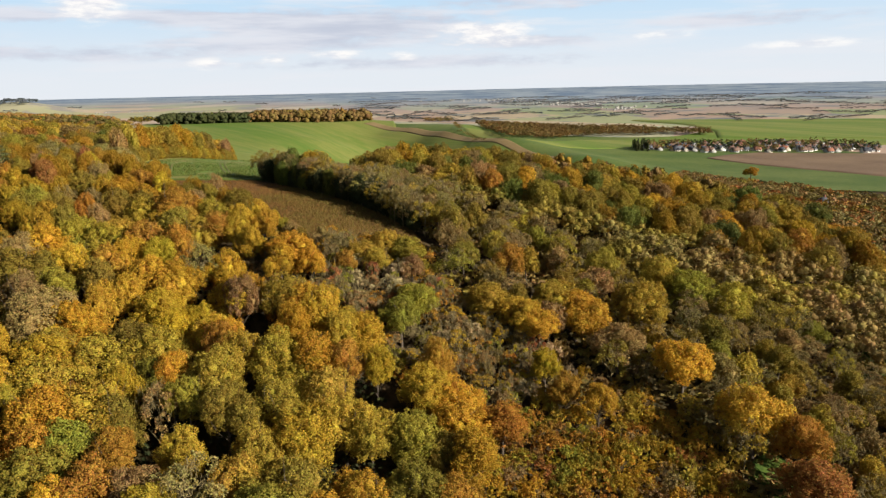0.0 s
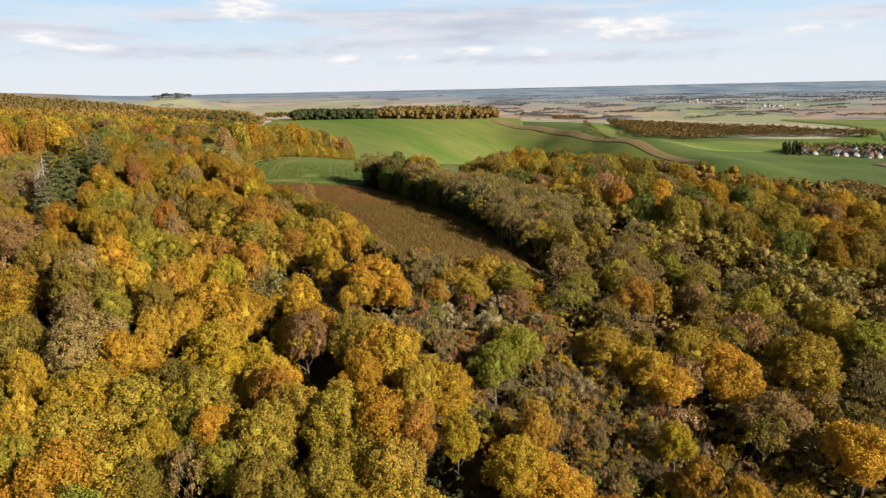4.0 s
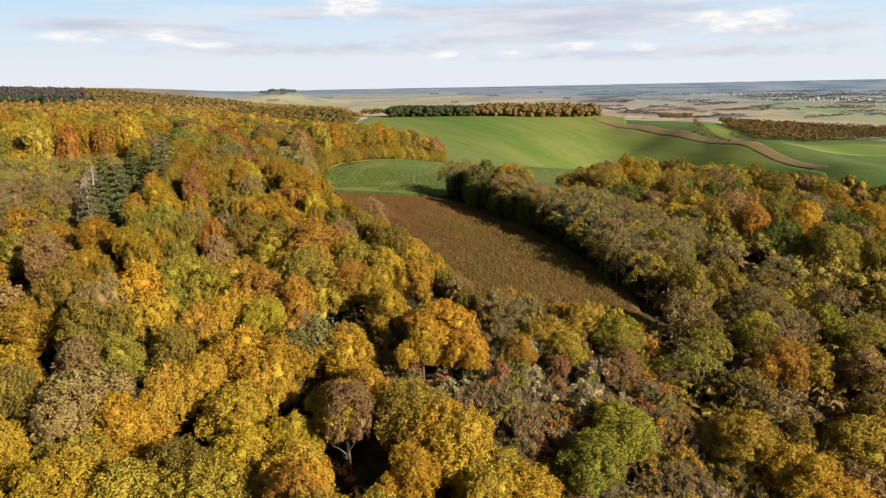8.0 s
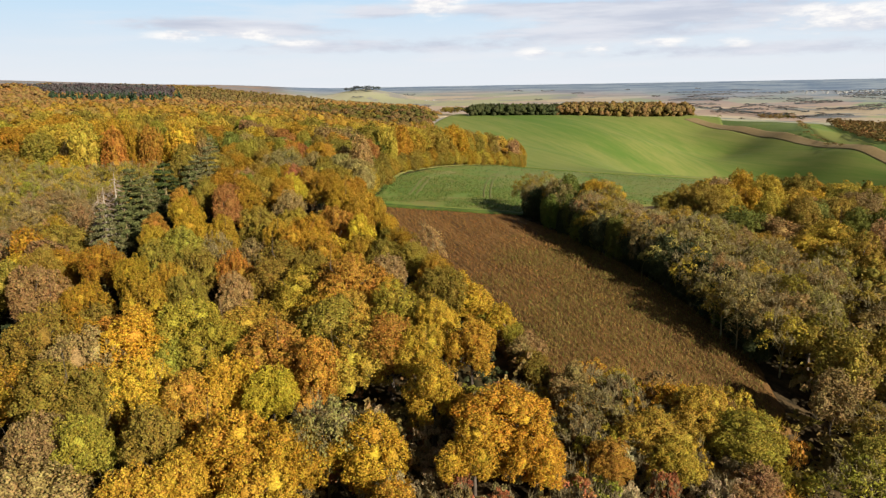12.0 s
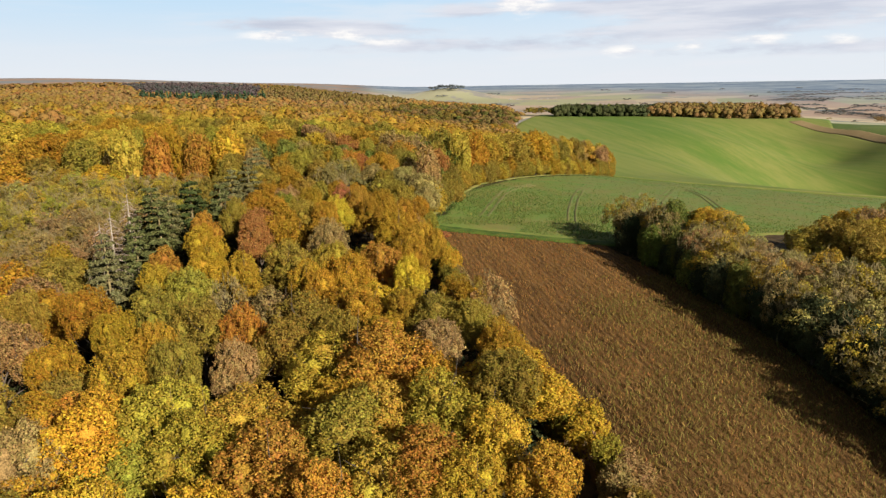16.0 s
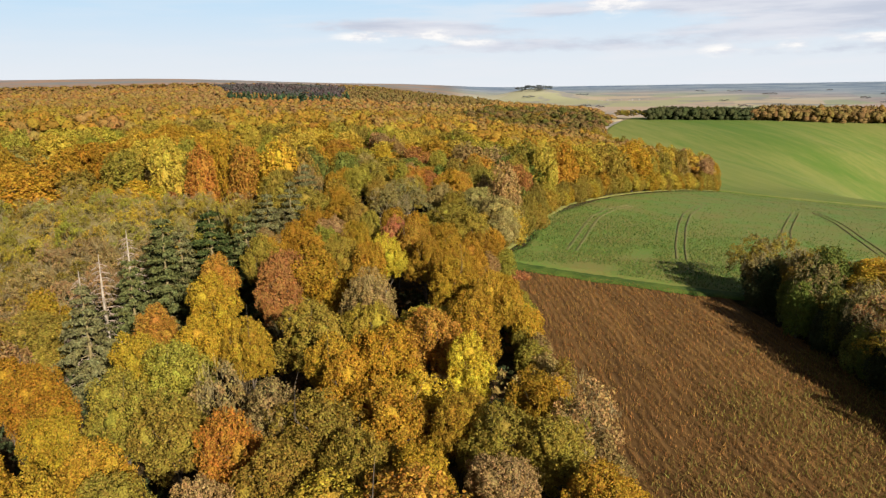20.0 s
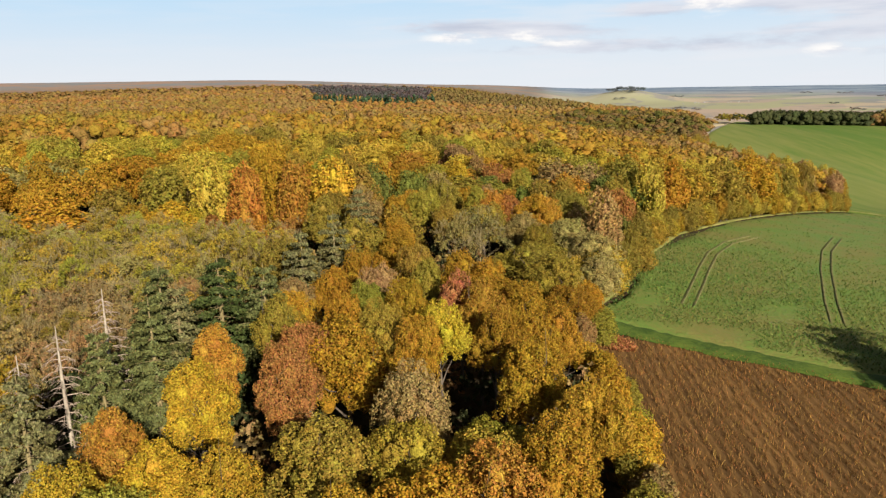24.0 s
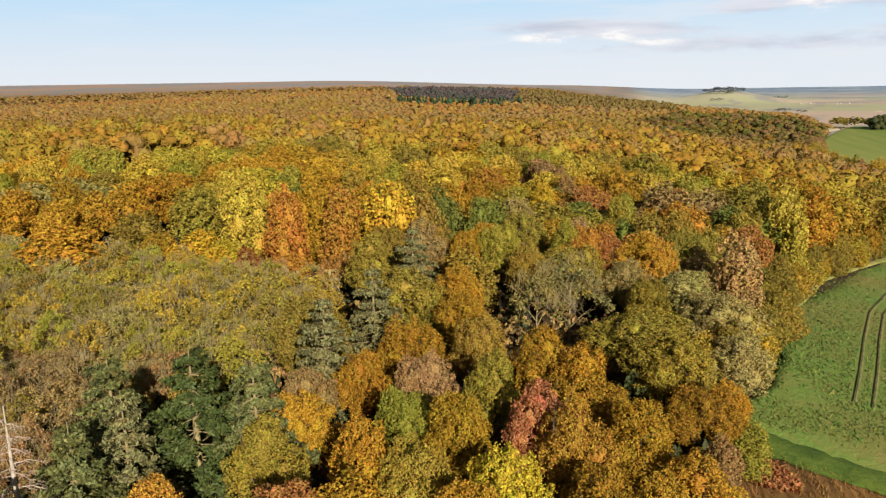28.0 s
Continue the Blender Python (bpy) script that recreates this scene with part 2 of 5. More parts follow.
# ---- the ground ----
def smooth(a, b, v):
    s = np.clip((v - a) / (b - a), 0.0, 1.0)
    return s * s * (3 - 2 * s)


# hill country: spot heights of the ground, x, y, z
SPOTS = [(-36, 79, 15), (-54, 104, 25), (-52, 135, 31), (-20, 121, 30), (-79, 187, 36), (-79, 210, 36), (-40, 208, 33.5), (-4, 127, 26)]
SPOTS += [(22, 111, 13), (16, 89, 7), (44, 95, 6), (80, 115, 1), (43, 246, 26), (85, 213, 20), (95, 165, 11), (147, 306, 5)]
SPOTS += [(0, 20, -8), (-70, 40, 14), (60, 30, -12), (-123, 418, 16), (200, 700, -6), (300, 500, -8)]
SPOTS += [(-310, 825, 22), (-200, 865, 20.5), (-103, 890, 19), (-252, 548, 20), (200, 850, -7), (250, 1050, 1)]
SPOTS += [(-141, 151, 38.5), (-22, 83, 17), (-230, 380, 34), (-480, 470, 31), (-300, 100, 40), (-700, 700, 50), (-820, 760, 55), (-900, 300, 46), (-480, 930, 20), (-200, 1050, 0), (600, 900, -15), (500, 250, -20)]
# the spur east of the hill field and the steep-sided valley under it, deepened to shade its slope
SPOTS += [(-40, 880, 14), (-35, 800, 14), (2, 735, 14), (48, 630, 11.5), (95, 530, 5), (-78, 800, 6), (-48, 722, -8), (-18, 609, -20), (30, 509, -27)]
SPOTS += [(-150, 760, 15), (-112, 690, 7.5), (-95, 590, -3), (-60, 515, -10), (-150, 620, 11.5), (-110, 510, 9), (0, 425, 9), (100, 440, -10), (60, 900, 8), (112, 650, 0), (60, 770, 7), (150, 560, -4), (-60, 450, 9)]
# the brow of the crop field and the forest's flank
SPOTS += [(-60, 320, 26.5), (-100, 330, 27.2), (-30, 370, 19.5), (20, 330, 20.6), (-115, 385, 20.0), (40, 395, 12.4), (-70, 270, 32.2), (-20, 280, 28.6), (-80, 400, 17.1), (70, 330, 14.9), (-170, 470, 16.8), (10, 250, 28.9), (-200, 600, 14.4), (-270, 700, 20.9), (130, 400, 1.8)]
SPOTS = np.array(SPOTS, float)


def spline():
    p = SPOTS[:, :2] / 100.0
    d = np.linalg.norm(p[:, None] - p[None], axis=2)
    k = np.where(d > 0, d * d * np.log(np.maximum(d, 1e-9)), 0.0) + 0.02 * np.eye(len(p))
    a = np.hstack([np.ones((len(p), 1)), p])
    m = np.block([[k, a], [a.T, np.zeros((3, 3))]])
    return np.linalg.solve(m, np.concatenate([SPOTS[:, 2], np.zeros(3)]))


WEIGHTS = spline()


def ground_z(x, y):
    """Height of the ground, for arrays of x and y."""
    x, y = np.asarray(x, float), np.asarray(y, float)
    px, py = x / 100.0, y / 100.0
    near = WEIGHTS[-3] + WEIGHTS[-2] * px + WEIGHTS[-1] * py
    for (sx, sy, _), w in zip(SPOTS, WEIGHTS):
        d2 = (px - sx / 100.0) ** 2 + (py - sy / 100.0) ** 2
        near = near + w * 0.5 * d2 * np.log(np.maximum(d2, 1e-9))
    near = np.clip(near, -40.0, 60.0)
    r = np.hypot(x, y)
    left = np.degrees(np.arctan2(-x, y))
    reach = 1500.0 * np.exp(np.maximum(r - 1500.0, 0.0) / 1780.0)
    plain = 60.0 - np.maximum(r, 1500.0) * 75.0 / reach
    plateau = 45.0 + np.maximum(r - 900.0, 0.0) * 0.003 + smooth(1500, 4500, r) * 55.0 * smooth(40, 62, left)
    lift = smooth(33, 43, left) * smooth(-190, -150, -np.abs(left))
    far = plain + (plateau - plain) * lift
    far = far + 40.0 * np.exp(-((x + 1494) / 150.0) ** 2 - ((y - 2486) / 150.0) ** 2)
    far = far + smooth(3600, 4700, r) * 12.0 * smooth(14, -24, left)
    return near + (far - near) * smooth(950, 1500, r)


def mesh_of(name, verts, faces, mats, tint=None, smooth_faces=False, index=None):
    """A mesh from arrays: verts (n, 3), faces (m, k), one tint a vertex."""
    me = bpy.data.meshes.new(name)
    faces = np.asarray(faces, np.int32)
    count, k = faces.shape
    me.vertices.add(len(verts))
    me.vertices.foreach_set("co", np.asarray(verts, np.float32).ravel())
    me.loops.add(count * k)
    me.loops.foreach_set("vertex_index", faces.ravel())
    me.polygons.add(count)
    me.polygons.foreach_set("loop_start", np.arange(0, count * k, k, dtype=np.int32))
    for m in mats:
        me.materials.append(m)
    if index is not None:
        me.polygons.foreach_set("material_index", np.asarray(index, np.int32))
    if tint is not None:
        a = me.attributes.new("tint", "FLOAT_COLOR", "POINT")
        a.data.foreach_set("color", np.hstack([tint, np.ones((len(tint), 1))]).astype(np.float32).ravel())
    me.update(calc_edges=True)
    if smooth_faces:
        me.shade_smooth()
    return me


def inside(poly, x, y):
    poly = np.array(poly, float)
    hit = np.zeros(np.shape(x), bool)
    for (x0, y0), (x1, y1) in zip(poly, np.roll(poly, -1, axis=0)):
        hit ^= ((y0 > y) != (y1 > y)) & (x < (x1 - x0) * (y - y0) / (y1 - y0 + 1e-12) + x0)
    return hit


UNDER_FIELDS = [(-215, 480), (30, 450), (92, 440), (300, 430), (400, 545), (405, 600), (380, 710), (290, 850), (185, 840), (125, 780), (40, 850), (-80, 850), (-260, 800)]


def build_ground():
    sectors, rings = 420, 300
    radii = np.concatenate([[0.0], np.geomspace(2.0, 4700.0, rings)])
    a = np.linspace(0, 2 * np.pi, sectors, endpoint=False)
    x = radii[:, None] * np.cos(a)[None] - 40.0
    y = radii[:, None] * np.sin(a)[None] + 130.0
    z = ground_z(x, y)
    z = z - 1.5 * inside(UNDER_FIELDS, x, y)
    verts = np.stack([x, y, z], 2).reshape(-1, 3)
    i = np.arange(len(radii) - 1)[:, None] * sectors
    j = np.arange(sectors)[None]
    k = (j + 1) % sectors
    faces = np.stack([i + j, i + sectors + j, i + sectors + k, i + k], 2).reshape(-1, 4)
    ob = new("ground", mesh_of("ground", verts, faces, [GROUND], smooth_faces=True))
    tagged(ob, "leaf-strewn hillside running out to a far plain of fields", "ground", kind="structure")


build_ground()


def side(points, n):
    p = np.array(points, float)
    s = np.concatenate([[0], np.cumsum(np.hypot(*np.diff(p, axis=0).T))])
    t = np.linspace(0, s[-1], n)
    return np.stack([np.interp(t, s, p[:, 0]), np.interp(t, s, p[:, 1])], 1)


def field(name, one, other, mat, label, lift=0.12, n=60, m=40, skirt=True, category="field", rough_edge=0.6):
    """A sheet of land between two lines, lying on the ground, with a ragged rim that dips into it."""
    a, b = side(one, n), side(other, n)
    w = np.linspace(0, 1, m)[None, :, None]
    p = a[:, None] * (1 - w) + b[:, None] * w
    rng = np.random.default_rng(len(name) * 7 + n)
    p[1:-1, 0] += rng.normal(0, rough_edge, (n - 2, 2))
    p[1:-1, -1] += rng.normal(0, rough_edge, (n - 2, 2))
    z = ground_z(p[..., 0], p[..., 1]) + lift
    if skirt:
        z[0], z[-1], z[:, 0], z[:, -1] = z[0] - 2 * lift, z[-1] - 2 * lift, z[:, 0] - 2 * lift, z[:, -1] - 2 * lift
    verts = np.concatenate([p, z[..., None]], 2).reshape(-1, 3)
    i, j = np.meshgrid(np.arange(n - 1) * m, np.arange(m - 1), indexing="ij")
    faces = np.stack([i + j, i + j + m, i + j + m + 1, i + j + 1], 2).reshape(-1, 4)
    ob = new(name, mesh_of(name, verts, faces, [mat], smooth_faces=True))
    return tagged(ob, label, category, kind="structure")


# ---- fields ----
STUBBLE = plain_material("old_crop_stubble", (0.078, 0.041, 0.013), (0.185, 0.096, 0.03), 0.25, 0.95, 0.8, 0.2, 2.2, (0.14, 1.0, 1.0), 0.796)


def add_rows(mat, turn, scale, depth):
    """Sown rows: low ridges across the field, uneven along their length."""
    tree = mat.node_tree
    shader = tree.nodes["Principled BSDF"]
    m = tree.nodes.new("ShaderNodeMapping")
    m.inputs["Rotation"].default_value = (0, 0, turn)
    tree.links.new(coords(tree), m.inputs[0])
    wave = node(tree, "ShaderNodeTexWave", Scale=scale, Distortion=5.0, Detail=3.0)
    wave.inputs["Detail Scale"].default_value = 0.6
    wave.bands_direction = "Y"
    tree.links.new(m.outputs[0], wave.inputs["Vector"])
    old = shader.inputs["Base Color"].links[0].from_socket
    tree.links.new(mixed(tree, 1.0, old, mixed(tree, wave.outputs["Fac"], (0.84, 0.84, 0.84), (1.12, 1.12, 1.12)), "MULTIPLY"), shader.inputs["Base Color"])
    b = node(tree, "ShaderNodeBump", Strength=0.32, Distance=depth)
    tree.links.new(wave.outputs["Fac"], b.inputs["Height"])
    tree.links.new(shader.inputs["Normal"].links[0].from_socket, b.inputs["Normal"])
    tree.links.new(b.outputs[0], shader.inputs["Normal"])


add_rows(STUBBLE, 0.796, 0.36, 0.25)
CROP = plain_material("young_crop", (0.175, 0.152, 0.044), (0.1, 0.18, 0.031), 0.09, 0.9, 0.8, 0.2, 1.7)
MEADOW = plain_material("winter_wheat", (0.085, 0.148, 0.02), (0.195, 0.2, 0.052), 0.014, 0.9, 0.3, 0.1, 0.16, (0.1, 1.0, 1.0), 0.85)
LIME = plain_material("bright_wheat", (0.05, 0.09, 0.018), (0.12, 0.145, 0.038), 0.015, 0.9, 0.3, 0.1, 0.4)
CROP.node_tree.nodes["Principled BSDF"].inputs["Roughness"].default_value = 0.75
STRIP = plain_material("tan_tilth", (0.19, 0.135, 0.06), (0.26, 0.185, 0.09), 0.02, 0.95, 0.4, 0.2, 0.4)
SOIL = plain_material("ploughed_soil", (0.13, 0.085, 0.055), (0.2, 0.135, 0.085), 0.02, 0.95, 0.4, 0.2, 0.4)

field("stubble_field", [(-84, 188), (-66, 166), (-36, 137), (-22, 126), (-14, 124)], [(-52, 198.5), (-38, 186), (-18, 166), (-4, 148), (0, 136)], STUBBLE, "brown field of withered crop with rough stalks", n=120, m=60, lift=0.25)
field("crop_field", [(-86, 189.6), (-86.5, 201), (-97, 225), (-104, 269), (-108, 368)], [(-49, 199.6), (-38, 220), (-5, 262), (30, 300), (44, 390)], CROP, "green field of young leafy crop", n=90, m=60, lift=0.3)
field("hill_field", [(-112, 371), (-160, 430), (-221, 480), (-260, 560), (-310, 690), (-350, 830), (-355, 900)], [(46, 392), (86, 450), (88, 530), (54, 622), (4, 715), (-52, 800), (-66, 915)], MEADOW, "rolling green hill sown with winter wheat", lift=0.85, n=130, m=120)
TAN = plain_material("pale_stubble", (0.3, 0.24, 0.15), (0.38, 0.31, 0.2), 0.012, 0.95, 0.3, 0.1, 0.2, (0.15, 1.0, 1.0), 0.4)
field("pale_field", [(-318, 700), (-420, 872), (-700, 1015)], [(-348, 832), (-352, 905), (-500, 1150)], TAN, "pale tan field of cut corn behind the forest", lift=0.8, n=40, m=30)
field("valley_meadow", [(46, 394), (80, 450), (82, 530), (52, 616), (6, 712), (-28, 771), (-92, 870)], [(300, 400), (420, 540), (430, 600), (400, 720), (300, 890), (176, 866), (120, 800), (40, 880)], LIME, "bright green wheat field below the village", lift=0.55, n=110, m=80, skirt=False)
field("hill_lane", [(12, 892), (14, 780), (18, 720), (40, 640)], [(36, 900), (44, 800), (50, 720), (60, 630)], MEADOW, "light green strip of grass on the hill", lift=1.0, n=30, m=10)
field("village_meadow", [(64, 628), (140, 800), (290, 900), (345, 962)], [(197, 722), (300, 752), (440, 748), (570, 850)], MEADOW, "light green field between thicket and village", lift=1.0, n=40, m=30)
field("far_meadow", [(320, 850), (350, 950), (360, 1200), (350, 1420)], [(560, 850), (640, 950), (760, 1100), (860, 1280)], MEADOW, "broad pale green field beyond the village", lift=2.0, n=40, m=40)
field("ploughed_field", [(232, 640), (262, 668), (300, 690)], [(300, 475), (420, 560), (520, 680)], SOIL, "brown ploughed field beside the village", lift=1.2, n=40, m=40)


# ---- trees ----
def cards(rng, centres, outward, half, narrow=0.6, loose=0.7):
    """Small four-cornered leaf sprays round given centres, facing roughly outward."""
    n = len(centres)
    nor = outward + rng.normal(0, loose, (n, 3))
    nor /= np.linalg.norm(nor, axis=1)[:, None] + 1e-9
    t = np.cross(nor, rng.normal(0, 1, (n, 3)))
    t /= np.linalg.norm(t, axis=1)[:, None] + 1e-9
    b = np.cross(nor, t)
    s = half * rng.uniform(0.65, 1.35, n)[:, None]
    fold = nor * s * 0.25
    v = np.stack([centres - t * s - fold, centres - b * s * narrow, centres + t * s - fold, centres + b * s * narrow], 1)
    return v.reshape(-1, 3), np.arange(4 * n).reshape(-1, 4)


def crown_points(rng, n, radius, tall, lumps, low=-0.35, boughs=6):
    """Places on a crown: a few great boughs, each set with small rounded clumps. The crown is centred on its own middle."""
    k = np.arange(boughs) + 0.5
    up = 0.95 - k / boughs * (0.95 - low)
    turn = k * 2.39996 + rng.uniform(0, 6)
    flat = np.sqrt(np.maximum(0, 1 - up * up))
    big = np.stack([flat * np.cos(turn), flat * np.sin(turn), up], 1) * rng.uniform(0.42, 0.66, (boughs, 1)) + rng.normal(0, 0.08, (boughs, 3))
    reach = rng.uniform(0.40, 0.58, boughs)
    which = rng.integers(boughs, size=lumps)
    d = rng.normal(0, 1, (lumps, 3))
    d /= np.linalg.norm(d, axis=1)[:, None]
    d[:, 2] = np.where(d[:, 2] < -0.25, -d[:, 2], d[:, 2])
    c = big[which] + d * reach[which][:, None]
    size = rng.uniform(0.11, 0.21, lumps)
    pick = rng.choice(lumps, int(n * 2.2), p=size ** 2 / (size ** 2).sum())
    d = rng.normal(0, 1, (len(pick), 3))
    d /= np.linalg.norm(d, axis=1)[:, None]
    d[:, 2] = np.where(d[:, 2] < -0.3, -d[:, 2], d[:, 2])
    p = c[pick] + d * size[pick][:, None] * rng.uniform(0.7, 1.08, len(pick))[:, None]
    gap = np.linalg.norm(p[:, None] - c[None], axis=2) / size[None]
    gap[np.arange(len(pick)), pick] = 9
    depth = np.linalg.norm(p[:, None] - big[None], axis=2) / reach[None]
    keep = (gap.min(1) > 0.62) & (depth.min(1) > 0.78)
    p, d = p[keep][:n], d[keep][:n]
    out = d + 0.6 * p
    scale = np.array([radius, radius, tall])
    return p * scale, out / np.linalg.norm(out, axis=1)[:, None]


def tube(points, radii, sides=6):
    """Verts and faces of a tapered limb along points."""
    points = np.array(points, float)
    verts, faces = [], []
    for i, (p, r) in enumerate(zip(points, radii)):
        d = points[min(i + 1, len(points) - 1)] - points[max(i - 1, 0)]
        d /= np.linalg.norm(d) + 1e-9
        u = np.cross(d, (0.31, 0.95, 0.05))
        u /= np.linalg.norm(u)
        w = np.cross(d, u)
        for s in range(sides):
            a = 2 * math.pi * s / sides
            verts.append(p + r * (u * math.cos(a) + w * math.sin(a)))
    for i in range(len(points) - 1):
        for s in range(sides):
            t = (s + 1) % sides
            faces.append((i * sides + s, i * sides + t, i * sides + sides + t, i * sides + sides + s))
    return np.array(verts), np.array(faces)


def joined(pieces):
    verts, faces, base = [], [], 0
    for v, f in pieces:
        verts.append(v)
        faces.append(f + base)
        base += len(v)
    return np.concatenate(verts), np.concatenate(faces)


def limbs(rng, height, spread, count, thick, low=0.35, twigs=0):
    """Trunk, boughs and, if asked, twigs of a broadleaf tree."""
    lean = rng.normal(0, 0.25, 2)
    stem = [(lean[0] * s * s, lean[1] * s * s, height * 0.86 * s) for s in (0, 0.3, 0.6, 1)]
    pieces = [tube([(0, 0, -0.5)] + stem, [thick * 1.3, thick * 1.1, thick * 0.8, thick * 0.55, thick * 0.15], 7)]
    for i in range(count):
        s = low + (0.95 - low) * i / count
        a = i * 2.4 + rng.uniform(-0.4, 0.4)
        o = np.array((lean[0] * s * s, lean[1] * s * s, height * 0.86 * s))
        reach = spread * rng.uniform(0.65, 0.95) * (1.1 - 0.5 * s)
        tip = o + np.array((math.cos(a) * reach, math.sin(a) * reach, height * rng.uniform(0.12, 0.28)))
        mid = (o + tip) / 2 + np.array((0, 0, height * 0.02))
        pieces.append(tube([o, mid, tip], [thick * 0.42, thick * 0.26, thick * 0.07], 5))
        for _ in range(twigs):
            q = o + (tip - o) * rng.uniform(0.35, 1.0)
            e = q + rng.normal(0, 0.22, 3) * spread + np.array((0, 0, rng.uniform(0.05, 0.22) * height))
            pieces.append(tube([q, (q + e) / 2 + rng.normal(0, 0.05, 3), e], [thick * 0.12, thick * 0.08, thick * 0.03], 3))
    return joined(pieces)


def sprays(rng, n, radius, tall, lumps, length, width):
    """Fine bare twigs that stand out of a crown, each a thin bent blade."""
    p, out = crown_points(rng, n, radius, tall, lumps)
    n = len(p)
    d = out * 0.7 + np.array((0, 0, 0.7)) + rng.normal(0, 0.45, (n, 3))
    d /= np.linalg.norm(d, axis=1)[:, None]
    s = length * rng.uniform(0.6, 1.4, n)[:, None]
    w = np.cross(d, rng.normal(0, 1, (n, 3)))
    w *= width / (np.linalg.norm(w, axis=1)[:, None] + 1e-9)
    base = p - d * s * 0.6
    v = np.stack([base - w, base + w, p + d * s * 0.4 + w * 0.4, p + d * s * 0.4 - w * 0.4], 1)
    return v.reshape(-1, 3), np.arange(4 * n).reshape(-1, 4)


def part(name, mesh, parent, label="", at=(0, 0, 0), colour=None):
    ob = new(name, mesh)
    ob.parent = parent
    ob.location = at
    if colour:
        ob.color = (*colour, 1.0)
    if label:
        ob["label"] = label
    return ob


# leaf colours; amber and moss lift gold and olive for eastern side light, ochre dims gold westward
TINTS = dict(straw=(0.45, 0.36, 0.19), ochre=(0.31, 0.183, 0.018), gold=(0.41, 0.25, 0.024), yellow=(0.4, 0.29, 0.024),
             orange=(0.385, 0.2, 0.03), rust=(0.29, 0.138, 0.036), olive=(0.225, 0.17, 0.027), green=(0.13, 0.145, 0.028),
             lime=(0.25, 0.225, 0.03), brown=(0.275, 0.18, 0.067), grey=(0.215, 0.17, 0.058), pale=(0.28, 0.245, 0.072),
             red=(0.37, 0.15, 0.06), dark=(0.05, 0.06, 0.022), amber=(0.45, 0.275, 0.028), moss=(0.35, 0.258, 0.033))
SAYS = dict(straw="straw-coloured", ochre="ochre", amber="amber-gold", moss="yellow-olive", gold="golden", yellow="bright yellow", orange="orange", rust="rust-brown", olive="olive", green="still green", lime="yellow-green", brown="brown", grey="grey-brown", pale="pale grey-green", red="reddish", dark="dark")


def shaded(rng, colour, spread=0.16):
    c = np.array(TINTS[colour]) * rng.uniform(1 - spread, 1 + spread) * rng.uniform(0.92, 1.08, 3)
    return tuple(float(v) for v in c)


RNG = np.random.default_rng(11)
HEIGHT, RADIUS = 10.5, 3.3      # of the model tree


def heaps(rng, count):
    """Middles and reaches of the rounded sub-crowns that make up a tree's crown, in a unit crown."""
    k = np.arange(count)
    up = np.where(k == 0, 0.55, np.where(k < 1 + count * 0.45, rng.uniform(0.1, 0.42, count), rng.uniform(-0.55, -0.05, count)))
    out = np.where(k == 0, rng.uniform(0, 0.15, count), np.where(up > 0.05, rng.uniform(0.32, 0.5, count), rng.uniform(0.45, 0.68, count)))
    turn = k * 2.39996 + rng.uniform(-0.5, 0.5, count)
    mid = np.stack([np.cos(turn) * out, np.sin(turn) * out, up], 1)
    return mid, rng.uniform(0.30, 0.46, count)


def leafy(count, half, subs, seg, rings, loose=0.9, lumps=12, deep=0.86, high=4.1, middle=7.3, swell=1.0):
    """A broadleaf crown: rounded sub-crowns, each a lumpy body covered with leaf sprays."""
    mid, size = heaps(RNG, subs)
    size = size * swell
    scale = np.array((RADIUS, RADIUS, high))
    a, e = np.meshgrid(np.linspace(0, 2 * np.pi, seg + 1)[:-1], np.radians(np.linspace(-30, 84, rings)))
    d = np.stack([np.cos(a) * np.cos(e), np.sin(a) * np.cos(e), np.sin(e)], 2).reshape(-1, 3)
    i, j = np.meshgrid(np.arange(rings - 1) * seg, np.arange(seg), indexing="ij")
    k = (j + 1) % seg
    f = np.stack([i + j, i + k, i + seg + k, i + seg + j], 2).reshape(-1, 4)
    pieces = []
    share = size ** 2 / (size ** 2).sum()
    for m, s, w in zip(mid, size, share):
        l = RNG.normal(0, 1, (lumps, 3))
        l[:, 2] = np.where(l[:, 2] < -0.3, -l[:, 2], l[:, 2])
        l /= np.linalg.norm(l, axis=1)[:, None]

        def reach(q):
            return s * (0.8 + 0.3 * np.exp(-(1 - q @ l.T) / 0.09).max(1))
        pieces.append(((m + d * (reach(d) * deep)[:, None]) * scale, f))
        q = RNG.normal(0, 1, (int(count * w * 2.4) + 4, 3))
        q /= np.linalg.norm(q, axis=1)[:, None]
        q = q[q[:, 2] > -0.6]
        p = m + q * (reach(q) * RNG.uniform(deep - 0.02, 1.12, len(q)))[:, None]
        gap = np.linalg.norm(p[:, None] - mid[None], axis=2) / size[None]
        gap[:, np.abs(size - s).argmin()] = 9
        free = gap.min(1) > 0.86
        q, p = q[free][:int(count * w) + 1], p[free][:int(count * w) + 1]
        out = q * 0.6 + (q - l[(q @ l.T).argmax(1)]) * 1.5
        out /= np.linalg.norm(out, axis=1)[:, None]
        pieces.append(cards(RNG, p * scale, out, half, 0.6, loose))
    v, f = joined(pieces)
    return v + np.array((0, 0, middle)), f


